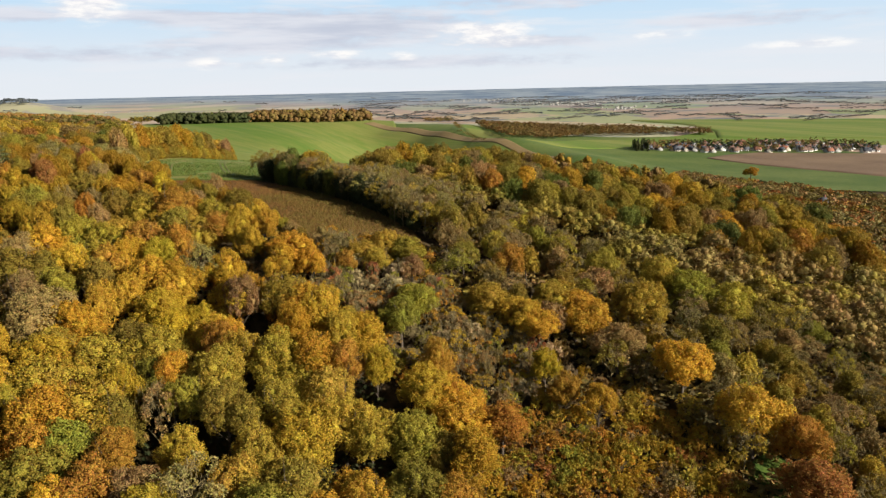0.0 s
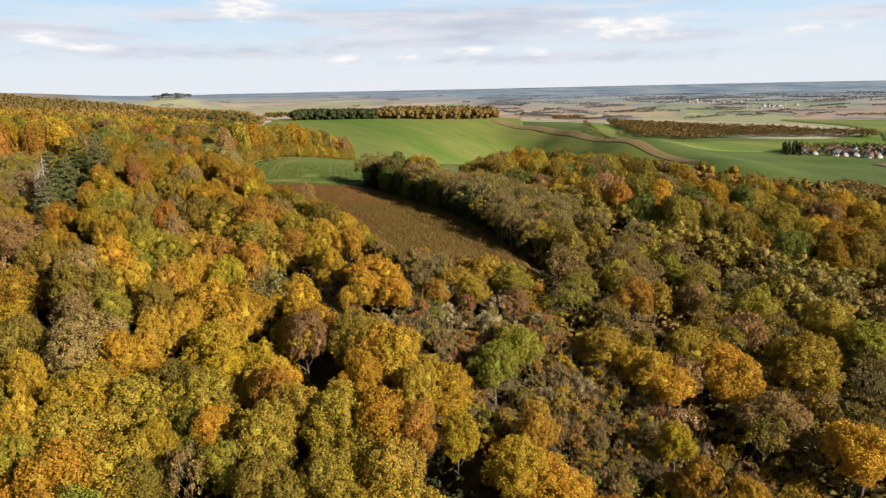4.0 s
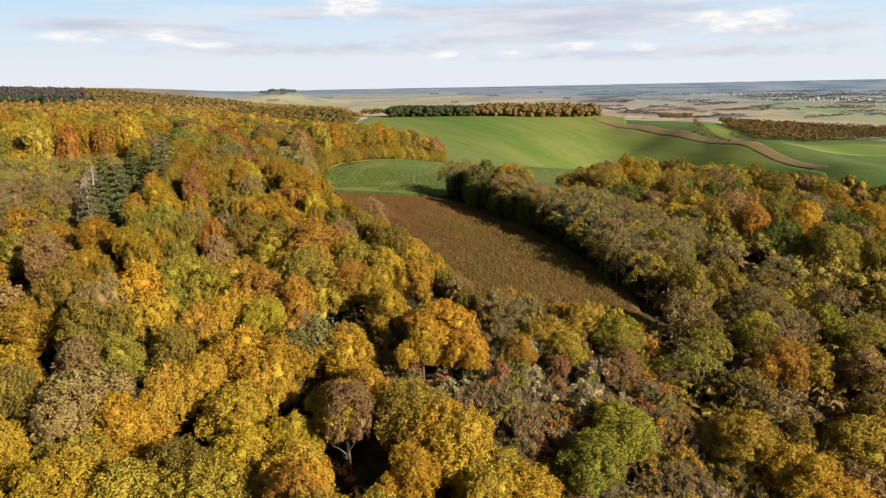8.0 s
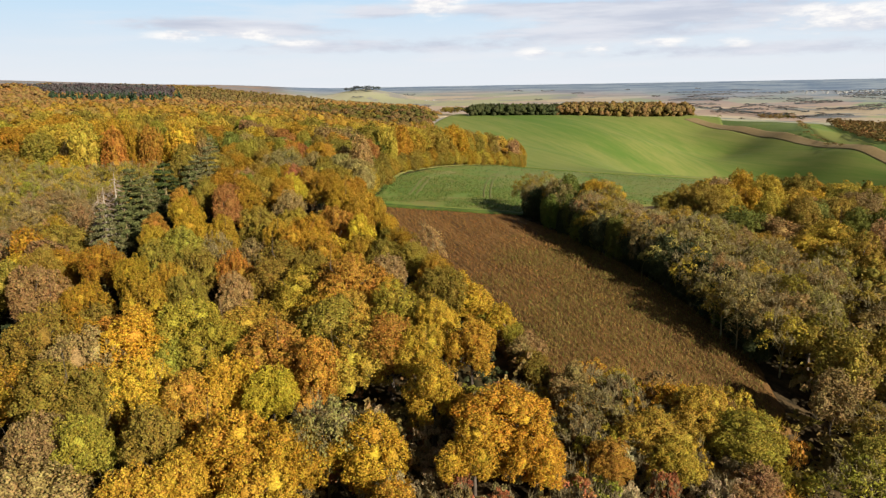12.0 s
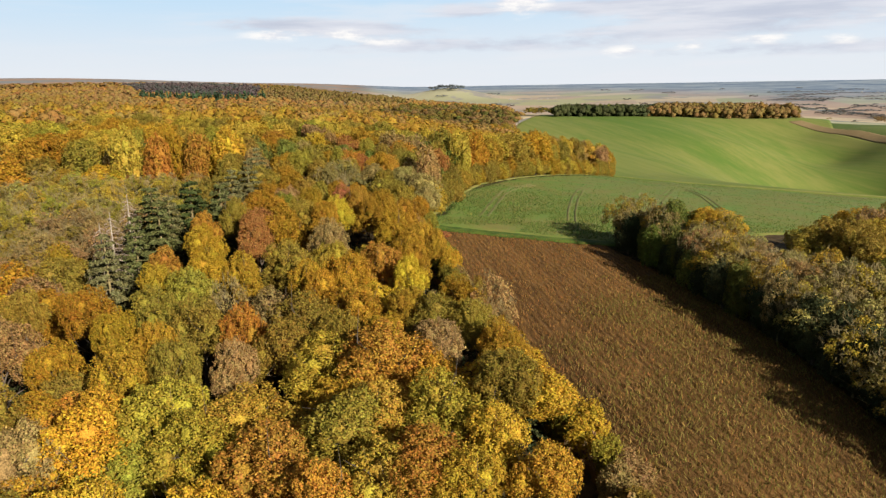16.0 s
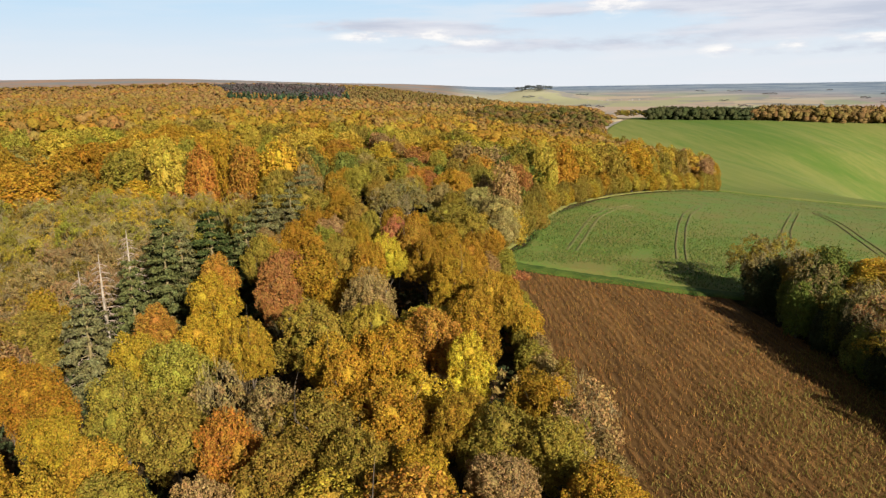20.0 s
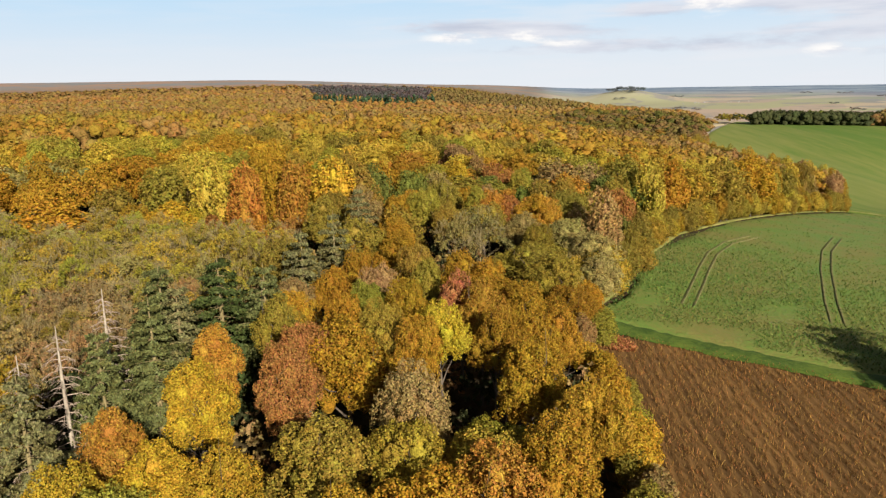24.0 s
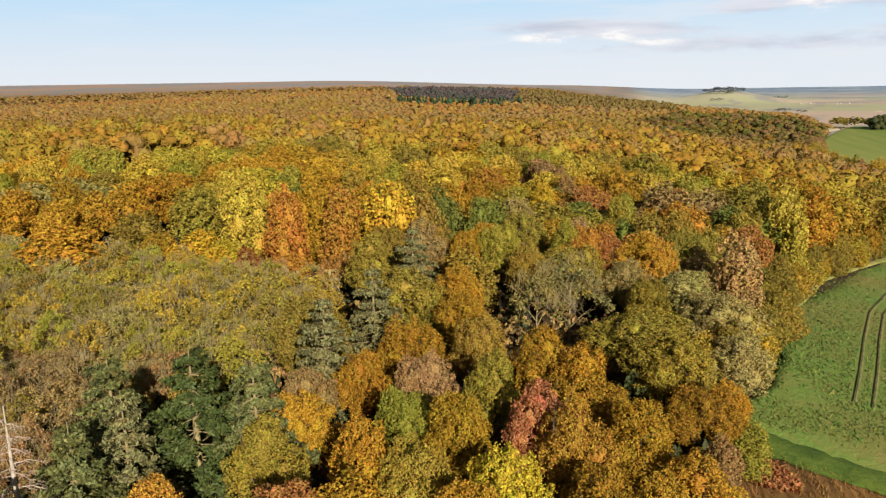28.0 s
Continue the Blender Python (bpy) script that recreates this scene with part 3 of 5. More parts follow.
def billowed(count, half, boughs, puffs, wide=1.0, high=4.2, middle=7.0, puff=(0.085, 0.165), top=10.8, low=-0.55, loose=0.7, seg=8, rings=5):
    """A closed crown: a dome of broad boughs, each covered with small billows of leaves, over solid inner bodies that
    close the gaps.
    """
    k = np.arange(boughs)
    up = np.where(k == 0, 0.42, 0.36 - 0.8 * (k - 1) / max(boughs - 2, 1) + RNG.uniform(-0.16, 0.16, boughs))
    out = np.where(k == 0, 0.08, np.sqrt(np.clip(1 - (up * 1.15) ** 2, 0.1, 1)) * RNG.uniform(0.34, 0.78, boughs) * (1 - 0.9 * np.clip(up, 0, 0.5)))
    turn = k * 2.39996 + RNG.uniform(-0.6, 0.6, boughs)
    mid = np.stack([np.cos(turn) * out * wide, np.sin(turn) * out * wide, up], 1)
    size = RNG.uniform(0.24, 0.46, boughs)
    scale = np.array((RADIUS, RADIUS, high))
    # billows spread over the outside of the boughs
    n = puffs * 9
    which = RNG.choice(boughs, n, p=size ** 2 / (size ** 2).sum())
    d = RNG.normal(0, 1, (n, 3))
    d[:, 2] += 0.25
    d /= np.linalg.norm(d, axis=1)[:, None]
    c = mid[which] + d * (size[which] * RNG.uniform(0.82, 1.18, n))[:, None]
    gap = np.linalg.norm(c[:, None] - mid[None], axis=2) / size[None]
    gap[np.arange(n), which] = 9
    ok = (gap.min(1) > 0.84) & (c[:, 2] > low)
    c, d = c[ok], d[ok]
    keep = []
    for i in range(len(c)):
        if len(keep) >= puffs:
            break
        if not keep or np.linalg.norm(c[keep] - c[i], axis=1).min() > puff[0] * 1.55:
            keep.append(i)
    c, d = c[keep], d[keep]
    r = RNG.uniform(*puff, len(c))
    pick = RNG.choice(len(c), count, p=r ** 2 / (r ** 2).sum())
    q = RNG.normal(0, 1, (count, 3)) + d[pick] * 0.8
    q /= np.linalg.norm(q, axis=1)[:, None]
    deep = np.where(RNG.random(count) < 0.08, RNG.uniform(-0.9, 0.5, count), RNG.uniform(0.6, 1.0, count) + 0.45 * RNG.random(count) ** 5)
    p = c[pick] + np.where(deep < 0.5, 0.6, 1.0)[:, None] * q * (r[pick] * np.abs(deep))[:, None] - d[pick] * (r[pick] * np.where(deep < 0.5, 0.7, 0.0))[:, None]
    face = q * 0.85 + d[pick] * 0.35
    leaves = cards(RNG, p * scale, face / np.linalg.norm(face, axis=1)[:, None], half, 0.62, loose)
    a, e = np.meshgrid(np.linspace(0, 2 * np.pi, seg + 1)[:-1], np.radians(np.linspace(-60, 84, rings)))
    s = np.stack([np.cos(a) * np.cos(e), np.sin(a) * np.cos(e), np.sin(e)], 2).reshape(-1, 3)
    i, j = np.meshgrid(np.arange(rings - 1) * seg, np.arange(seg), indexing="ij")
    k = (j + 1) % seg
    f = np.stack([i + j, i + k, i + seg + k, i + seg + j], 2).reshape(-1, 4)
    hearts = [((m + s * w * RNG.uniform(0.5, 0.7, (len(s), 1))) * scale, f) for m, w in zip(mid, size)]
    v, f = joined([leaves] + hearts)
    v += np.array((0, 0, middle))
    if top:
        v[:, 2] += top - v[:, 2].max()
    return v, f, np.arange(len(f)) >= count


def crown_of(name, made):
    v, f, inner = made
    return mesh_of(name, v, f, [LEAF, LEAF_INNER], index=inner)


OAKS, OAKS_FINE, OAKS_LOW = [], [], []
for i in range(9):
    OAKS.append((crown_of("oak_crown", billowed(6000, 0.15, int(RNG.integers(8, 13)), 260)), mesh_of("oak_trunk", *limbs(RNG, 9.2, 3.0, 6, 0.24), [BARK])))
for i in range(12):
    OAKS_FINE.append((crown_of("oak_crown", billowed(17000, 0.092, int(RNG.integers(8, 13)), 230, loose=0.55)), mesh_of("oak_trunk", *limbs(RNG, 9.2, 3.0, 8, 0.24, 0.35, 2), [BARK])))
for i in range(8):
    OAKS_LOW.append((crown_of("edge_crown", billowed(5200, 0.175, int(RNG.integers(12, 16)), 300, 0.92, 5.4, 5.9, (0.09, 0.16), 0.0, -0.95)), mesh_of("edge_trunk", *limbs(RNG, 9.2, 3.0, 6, 0.24, 0.2), [BARK])))
THIN = []
for i in range(7):
    p, o = crown_points(RNG, 2400, RADIUS, 4.4, 90, -0.8)
    v, f = cards(RNG, p, o, 0.14, 0.6, 1.2)
    tv, tf = sprays(RNG, 420, RADIUS, 4.3, 60, 0.9, 0.022)
    split = len(f)
    v, f = joined([(v, f), (tv, tf)])
    THIN.append((mesh_of("thin_crown", v + np.array((0, 0, 6.0)), f, [LEAF, PALE_BARK], index=np.arange(len(f)) >= split), mesh_of("thin_trunk", *limbs(RNG, 9.0, 3.0, 8, 0.15, 0.2, 3), [PALE_BARK])))
SHRUBS = []
for i in range(7):
    p, o = crown_points(RNG, 1700, 1.6, 1.4, 40, -0.6)
    v, f = cards(RNG, p, o, 0.085, 0.6, 1.1)
    tv, tf = sprays(RNG, 320, 1.6, 1.5, 30, 0.8, 0.014)
    split = len(f)
    v, f = joined([(v, f), (tv, tf)])
    SHRUBS.append((mesh_of("shrub_leaves", v + np.array((0, 0, 1.2)), f, [LEAF, PALE_BARK], index=np.arange(len(f)) >= split), mesh_of("shrub_stems", *limbs(RNG, 2.0, 1.1, 6, 0.06, 0.1, 2), [PALE_BARK])))


def stand(kind, category, label, group, x, y, turn, size, tall):
    ob = new(kind)
    ob.location = (x, y, float(ground_z(x, y)) - 0.1)
    ob.rotation_euler = (0, 0, turn)
    ob.scale = (size, size, tall)
    return tagged(ob, label, category, group)


SPECIES = dict(straw="maple_tree", yellow="maple_tree", orange="maple_tree", ochre="oak_tree", gold="oak_tree", amber="elm_tree", moss="linden_tree", lime="linden_tree", rust="chestnut_tree", red="chestnut_tree", brown="chestnut_tree",
               olive="hornbeam_tree", green="alder_tree", dark="alder_tree", pale="willow_tree", grey="willow_tree")
PLACED = []


def oak(x, y, colour, size=1.0, tall=1.0, kind="", group="broadleaf trees of the hillside wood", fine=True, sink=0.0, low=False):
    crown, trunk = (OAKS_LOW if low else OAKS_FINE if fine else OAKS)[int(RNG.integers(8 if low else 12 if fine else 9))]
    wide = "broad" if size > 1.15 else "small" if size < 0.8 else "rounded"
    ob = stand(kind or SPECIES[colour], "tree", f"broadleaf tree with a {wide} dense {SAYS[colour]} autumn crown", group, x, y, RNG.uniform(0, 6.28), size, tall)
    ob.location.z -= sink
    part("trunk", trunk, ob)
    leaves = part("crown", crown, ob, colour=shaded(RNG, colour))
    if fine:
        flat = float(np.clip(1.02 * size / tall, 0.86 if x > -74 else 0.74, 1.0) * RNG.uniform(0.92, 1.05))
        leaves.scale, leaves.location = (1, 1, flat), (0, 0, 10.8 * (1 - flat))
    PLACED.append((x, y))
    return ob


def thin_tree(x, y, colour, size=1.0, tall=1.0, kind="ash_tree", group="half-bare trees of hedge and slope"):
    crown, branches = THIN[int(RNG.integers(len(THIN)))]
    ob = stand(kind, "tree", f"half-bare {'bush' if tall < 0.65 else 'tree'} with thin {SAYS[colour]} leaves and pale twigs", group, x, y, RNG.uniform(0, 6.28), size, tall)
    part("trunk", branches, ob)
    part("crown", crown, ob, colour=shaded(RNG, colour))
    PLACED.append((x, y))
    return ob


def shrub(x, y, colour, size=1.0, tall=1.0, group="shrubs of the slope", kind="thorn_shrub"):
    leaves, stems = SHRUBS[int(RNG.integers(len(SHRUBS)))]
    ob = stand(kind, "shrub", f"low tangled shrub with {SAYS[colour]} leaves", group, x, y, RNG.uniform(0, 6.28), size, tall)
    part("stem", stems, ob)
    part("foliage", leaves, ob, colour=shaded(RNG, colour))
    return ob


def dress_spruce(count, half, seed):
    """Needle sprays on whorls of drooping branches, and the trunk that bears them."""
    r = np.random.default_rng(seed)
    centres, out = [], []
    pieces = [tube([(0, 0, -0.3), (0, 0, 4), (0, 0, 9), (0, 0, 13.2)], [0.27, 0.22, 0.14, 0.02], 8)]
    for tier in range(13):
        z = 1.6 + tier * 0.9
        reach = (4.3 * (1 - (z / 13.6) ** 2.0) + 0.35) * r.uniform(0.8, 1.12)
        for b in range(6):
            a = b * 1.047 + tier * 0.5 + r.uniform(-0.3, 0.3)
            far = reach * r.uniform(0.6, 1.15)
            n = max(6, int(count / 78 * far / 2.2))
            s = r.uniform(0.15, 1.0, n) ** 0.7 * far
            droop = 0.10 * s - 0.05 * s * s + r.uniform(-0.2, 0.2)
            w = r.normal(0, 0.2, n) * (0.4 + s * 0.55)
            centres.append(np.stack([np.cos(a) * s - np.sin(a) * w, np.sin(a) * s + np.cos(a) * w, z + droop - np.abs(w) * 0.25 + r.normal(0, 0.08, n)], 1))
            out.append(np.tile((math.cos(a) * 0.5, math.sin(a) * 0.5, 0.8), (n, 1)))
            pieces.append(tube([(0, 0, z), (math.cos(a) * far * 0.9, math.sin(a) * far * 0.9, z - 0.05 * far)], [0.05, 0.015], 3))
    v, f = cards(r, np.concatenate(centres), np.concatenate(out), half, 0.42, 0.5)
    return mesh_of("needle_crown", v, f, [NEEDLE]), mesh_of("spruce_trunk", *joined(pieces), [PALE_BARK])


SPRUCES = [dress_spruce(16000, 0.17, s) for s in (3, 8, 15)]
NEEDLES = dict(mid=(0.122, 0.132, 0.044), deep=(0.06, 0.08, 0.022), pale=(0.16, 0.152, 0.062))
NEEDLE_SAYS = dict(straw="straw-coloured", ochre="ochre", amber="amber-gold", moss="yellow-olive", mid="grey-green", deep="deep green", pale="pale silvery")


def spruce(x, y, size, shade):
    crown, trunk = SPRUCES[int(RNG.integers(3))]
    ob = stand("spruce_tree", "tree", f"tall spruce with {NEEDLE_SAYS[shade]} drooping boughs among golden trees", "spruces in the forest", x, y, RNG.uniform(0, 6.28), size * 1.05, 0.85 + 0.2 * size)
    part("trunk", trunk, ob)
    part("crown", crown, ob, colour=NEEDLES[shade])
    PLACED.append((x, y))


def dead_spruce(x, y, size):
    r = np.random.default_rng(int(abs(x * 10)))
    ob = stand("dead_spruce", "tree", "dead spruce with pale bare trunk and drooping twigs", "dead spruces", x, y, RNG.uniform(0, 6.28), size, size * 1.12)
    v, f = tube([(0, 0, -0.3), (0.05, 0, 4), (0, 0.06, 9), (0, 0, 13)], [0.24, 0.2, 0.13, 0.03], 8)
    part("trunk", mesh_of("bare_trunk", v, f, [SILVER]), ob)
    for i in range(60):
        z = 2.6 + i * 0.165
        reach = 3.5 * (1 - (z / 13.2) ** 1.6) * r.uniform(0.6, 1.1) + 0.2
        a = i * 2.4 + r.uniform(-0.3, 0.3)
        c, s = math.cos(a), math.sin(a)
        stem = [(0, 0, z), (c * reach * 0.5, s * reach * 0.5, z + 0.02), (c * reach, s * reach, z - 0.22 * reach)]
        pieces = [tube(stem, [0.04, 0.028, 0.012], 3)]
        for _ in range(9):
            k = r.uniform(0.3, 1.0)
            q = np.array((c * reach * k, s * reach * k, z - 0.15 * reach * k * k))
            e = q + np.array((c, s, 0)) * 0.25 + np.array((-s, c, 0)) * r.uniform(-0.5, 0.5) + np.array((0, 0, -r.uniform(0.05, 0.4)))
            pieces.append(tube([q, e], [0.016, 0.008], 3))
        part("branch", mesh_of("bare_branch", *joined(pieces), [DEAD]), ob)
    PLACED.append((x, y))


def scatter(poly, gap, rng, jitter=0.33):
    """Places over a polygon, about gap apart, in jittered rows."""
    p = np.array(poly, float)
    lo, hi = p.min(0), p.max(0)
    xs, ys = np.meshgrid(np.arange(lo[0], hi[0], gap), np.arange(lo[1], hi[1], gap * 0.87))
    xs = xs + (np.arange(xs.shape[0]) % 2)[:, None] * gap / 2
    q = np.stack([xs.ravel(), ys.ravel()], 1) + rng.normal(0, jitter * gap * 0.6, (xs.size, 2))
    return q[inside(poly, q[:, 0], q[:, 1])]


def clear_of(q, others, gap):
    if not len(others) or not len(q):
        return q
    d = np.linalg.norm(q[:, None] - np.array(others)[None, :, :2], axis=2).min(1)
    return q[d > gap]


FOREST = [(-22, 127), (-34, 137), (-64, 165), (-85, 188), (-87, 201), (-98, 226), (-105, 269), (-109, 366), (-119, 402), (-158, 436), (-215, 482), (-254, 560), (-305, 690), (-420, 860), (-700, 1000),
          (-1300, 900), (-1300, 100), (-250, 20), (-60, 30), (-5, 40), (6, 76), (8, 86), (-6, 96), (-20, 104), (-40, 106), (-44, 114), (-30, 120)]
GLADE = [(-109, 136), (-104, 134), (-92, 134), (-89, 140), (-91, 150), (-93.5, 155.5), (-106, 160)]
CLEARING = [(-107, 134), (-106, 148), (-112, 158), (-118, 170), (-127, 175), (-140, 166), (-155, 157), (-168, 147), (-150, 126), (-140, 118), (-116, 124)]
BEHIND = [(-198, 140), (-110, 128), (-104, 170), (-103, 200), (-103, 292), (-126, 292), (-140, 226), (-160, 202), (-198, 186)]
SCRUB = [(-22, 127), (-30, 120), (-44, 114), (-40, 106), (-20, 104), (-6, 96), (8, 86), (6, 76), (20, 66), (44, 76), (44, 96), (22, 112), (6, 118), (0, 132), (-8, 136)]
SLOPE = [(0, 134), (6, 118), (22, 112), (44, 96), (44, 76), (30, 60), (70, 70), (110, 100), (130, 150), (110, 168), (88, 158), (60, 165), (30, 168), (4, 172), (-16, 180), (-2, 150)]
HEDGE = [(-50, 204), (-44, 206), (-22, 188), (4, 172), (2, 150), (-2, 140), (-6, 148), (-20, 167), (-38, 187), (-51, 199)]
CREST = [(-24, 196), (4, 172), (30, 168), (60, 165), (88, 158), (110, 168), (112, 190), (90, 225), (50, 245), (15, 240), (-10, 216)]

spruce(-101.1, 146.4, 1.05, "mid")
spruce(-98.0, 150.6, 1.18, "deep")
spruce(-95.2, 153.6, 0.92, "mid")
spruce(-95.2, 143.0, 0.95, "mid")
spruce(-97.2, 146.2, 0.8, "pale")
spruce(-94.0, 138.4, 0.72, "mid")
spruce(-102.4, 162.4, 0.80, "pale")
spruce(-105.9, 169.1, 0.80, "pale")
spruce(-114.3, 179.2, 0.80, "pale")
oak(-90.6, 152.1, "olive", 0.72, 1.15)
oak(-95.6, 157.0, "ochre", 0.75, 0.93)
oak(-84.3, 150.5, "rust", 0.74, 1.15)
oak(-98.4, 163.3, "ochre", 0.72, 0.92)
oak(-99.2, 158.8, "brown", 0.72, 0.91)
oak(-86.9, 156.6, "ochre", 0.72, 1.15)
oak(-89.5, 160.8, "lime", 0.72, 1.06)
oak(-100.8, 169.2, "ochre", 0.89, 0.96)
oak(-93.4, 166.1, "brown", 0.72, 1.01)
oak(-85.7, 162.2, "ochre", 0.72, 1.15)
oak(-82.8, 157.3, "olive", 0.72, 1.15)
oak(-89.3, 145.6, "orange", 0.72, 1.15)
oak(-96.7, 173.7, "olive", 0.79, 0.97)
oak(-88.9, 168.1, "lime", 0.72, 1.09)
oak(-92.5, 176.6, "ochre", 0.87, 0.94)
oak(-88.9, 177.2, "ochre", 0.84, 0.91)
oak(-83.2, 167.3, "red", 0.72, 1.15)
oak(-79.9, 166.5, "orange", 0.72, 1.14)
oak(-79.3, 160.9, "yellow", 0.72, 1.14)
oak(-92.4, 188.7, "olive", 1.51, 0.77)
oak(-87.4, 187.5, "olive", 1.05, 0.75)
oak(-82.0, 182.3, "ochre", 0.86, 0.65)
oak(-78.9, 171.9, "ochre", 0.72, 1.02)
oak(-81.6, 185.4, "ochre", 0.72, 0.66)
oak(-75.8, 163.9, "ochre", 0.72, 1.09)
oak(-73.9, 166.4, "ochre", 0.72, 1.07)
oak(-78.7, 157.4, "ochre", 0.72, 1.15)
thin_tree(-137.9, 146.4, "pale", 1.19, 0.52)
thin_tree(-133.4, 149.4, "pale", 1.13, 0.52)
thin_tree(-131.3, 152.8, "pale", 1.11, 0.52)
thin_tree(-126.0, 155.9, "olive", 1.05, 0.52)
thin_tree(-127.1, 159.9, "olive", 0.96, 0.52)
thin_tree(-125.8, 143.7, "brown", 1.26, 0.52)
thin_tree(-122.7, 146.5, "brown", 1.11, 0.52)
thin_tree(-127.9, 150.7, "grey", 0.95, 0.52)
thin_tree(-242.9, 208.7, "grey", 1.30, 0.52)
thin_tree(-242.9, 215.2, "grey", 1.30, 0.52)
thin_tree(-235.3, 219.2, "grey", 1.30, 0.52)
oak(-103.0, 200.2, "pale", 0.98, 0.81)
thin_tree(-104.0, 192.2, "grey", 1.10, 0.91)
thin_tree(-103.7, 187.0, "grey", 0.87, 0.93)
oak(-97.4, 202.8, "pale", 1.17, 0.79)
oak(-91.2, 200.3, "pale", 1.37, 0.77)
oak(-85.1, 192.7, "pale", 1.00, 0.75)
thin_tree(-133.7, 159.3, "olive", 1.03, 0.52)
thin_tree(-137.7, 157.3, "pale", 0.94, 0.52)
thin_tree(-122.4, 163.3, "olive", 0.81, 0.52)
thin_tree(-127.2, 170.0, "olive", 0.88, 0.52)
oak(-85.2, 142.0, "yellow", 0.89, 1.15)
oak(-78.4, 135.9, "yellow", 0.79, 1.11)
oak(-76.4, 132.3, "lime", 1.04, 1.10)
oak(-80.6, 131.6, "yellow", 0.72, 1.10)
oak(-74.7, 138.8, "ochre", 0.72, 1.09)
oak(-73.0, 144.1, "olive", 1.19, 1.08)
oak(-73.3, 152.1, "brown", 0.86, 1.10)
oak(-81.9, 147.7, "rust", 0.78, 1.15)
oak(-82.5, 153.5, "ochre", 1.18, 1.15)
oak(-64.6, 145.2, "ochre", 1.07, 1.02)
oak(-67.2, 141.7, "ochre", 0.72, 1.02)
oak(-58.2, 139.0, "ochre", 0.99, 1.00)
oak(-51.1, 134.5, "ochre", 0.72, 0.98)
oak(-61.4, 134.7, "olive", 1.19, 1.01)
oak(-59.9, 129.5, "olive", 0.96, 1.01)
oak(-55.6, 133.5, "olive", 0.80, 0.99)
oak(-65.0, 129.7, "orange", 0.72, 1.05)
oak(-69.7, 128.2, "olive", 0.97, 1.09)
oak(-75.8, 127.4, "olive", 1.00, 1.11)
oak(-82.0, 124.0, "ochre", 0.88, 1.10)
oak(-73.7, 121.8, "ochre", 0.77, 1.15)
oak(-68.5, 122.1, "ochre", 0.72, 1.14)
oak(-68.2, 118.4, "ochre", 0.85, 1.15)
oak(-64.9, 121.2, "olive", 0.75, 1.11)
oak(-60.6, 124.2, "brown", 0.72, 1.03)
thin_tree(-70.5, 132.7, "grey", 0.74, 1.10)
oak(-57.8, 148.1, "yellow", 0.72, 1.00)
oak(-50.8, 147.3, "ochre", 0.72, 0.91)
oak(-62.2, 154.1, "ochre", 0.89, 1.03)
oak(-70.3, 161.8, "ochre", 0.92, 1.03)
oak(-63.8, 159.9, "ochre", 0.72, 1.03)
oak(-50.1, 141.4, "olive", 0.88, 0.92)
oak(-46.2, 142.8, "olive", 0.72, 0.87)
oak(-46.9, 137.0, "brown", 0.72, 0.88)
oak(-42.0, 140.2, "ochre", 0.77, 0.86)
thin_tree(-46.4, 147.1, "brown", 0.72, 0.94)
oak(-53.5, 141.1, "ochre", 0.72, 0.97)
spruce(-90.8, 132.1, 0.82, "pale")
oak(-113.6, 185.8, "olive", 1.1, 0.85, fine=False, low=True)
oak(-40.1, 194.8, "green", 1.00, 0.93, fine=False, low=True)
oak(-83.2, 115.2, "brown", 1.12, 1.13)
oak(-73.3, 108.3, "olive", 1.17, 1.15)
oak(-65.6, 106.9, "brown", 1.15, 1.15)
oak(-62.6, 111.2, "amber", 1.40, 1.12)
oak(-60.1, 116.5, "moss", 1.22, 1.08)
oak(-55.8, 115.4, "moss", 1.06, 1.02)
oak(-63.1, 102.4, "olive", 1.25, 1.15)
oak(-59.5, 103.7, "olive", 0.85, 1.10)
oak(-56.1, 106.4, "amber", 1.05, 1.06)
oak(-59.0, 97.0, "brown", 1.02, 1.09)
oak(-55.1, 98.8, "lime", 0.93, 1.07)
oak(-50.4, 101.8, "olive", 1.00, 1.07)
oak(-50.8, 106.7, "orange", 0.94, 1.04)
oak(-49.3, 110.2, "amber", 0.96, 1.00)
oak(-48.6, 117.0, "orange", 1.30, 0.96)
oak(-42.7, 115.5, "orange", 0.95, 0.95)
oak(-44.1, 110.3, "yellow", 0.77, 0.97)
oak(-43.4, 103.4, "amber", 1.33, 1.00)
oak(-38.9, 101.7, "amber", 1.00, 0.87)
oak(-47.4, 96.4, "amber", 0.98, 1.03)
oak(-44.6, 98.9, "amber", 0.84, 1.00)
oak(-32.8, 108.8, "amber", 1.07, 0.83)
thin_tree(-36.7, 107.9, "grey", 0.90, 0.94)
oak(-38.0, 121.6, "orange", 1.19, 0.90)
oak(-34.1, 120.9, "amber", 0.84, 0.86)
oak(-54.0, 129.5, "moss", 1.30, 0.98)
oak(-44.7, 124.8, "moss", 1.13, 0.93)
oak(-30.7, 116.3, "amber", 0.82, 0.85)
oak(-23.5, 115.4, "amber", 1.34, 0.80)
oak(-24.6, 111.6, "amber", 0.86, 0.81)
oak(-19.9, 113.5, "amber", 0.82, 0.72)
thin_tree(-16.8, 122.1, "grey", 0.72, 0.55)
oak(-11.9, 122.5, "moss", 0.97, 0.54)
oak(-9.6, 119.8, "moss", 0.74, 0.58)
oak(-4.7, 126.2, "lime", 1.23, 0.64)
oak(-8.4, 127.2, "moss", 0.85, 0.63)
oak(-14.6, 116.7, "orange", 0.72, 0.56)
oak(-3.4, 121.2, "brown", 0.76, 0.60)
oak(-34.3, 195.4, "amber", 1.50, 0.93)
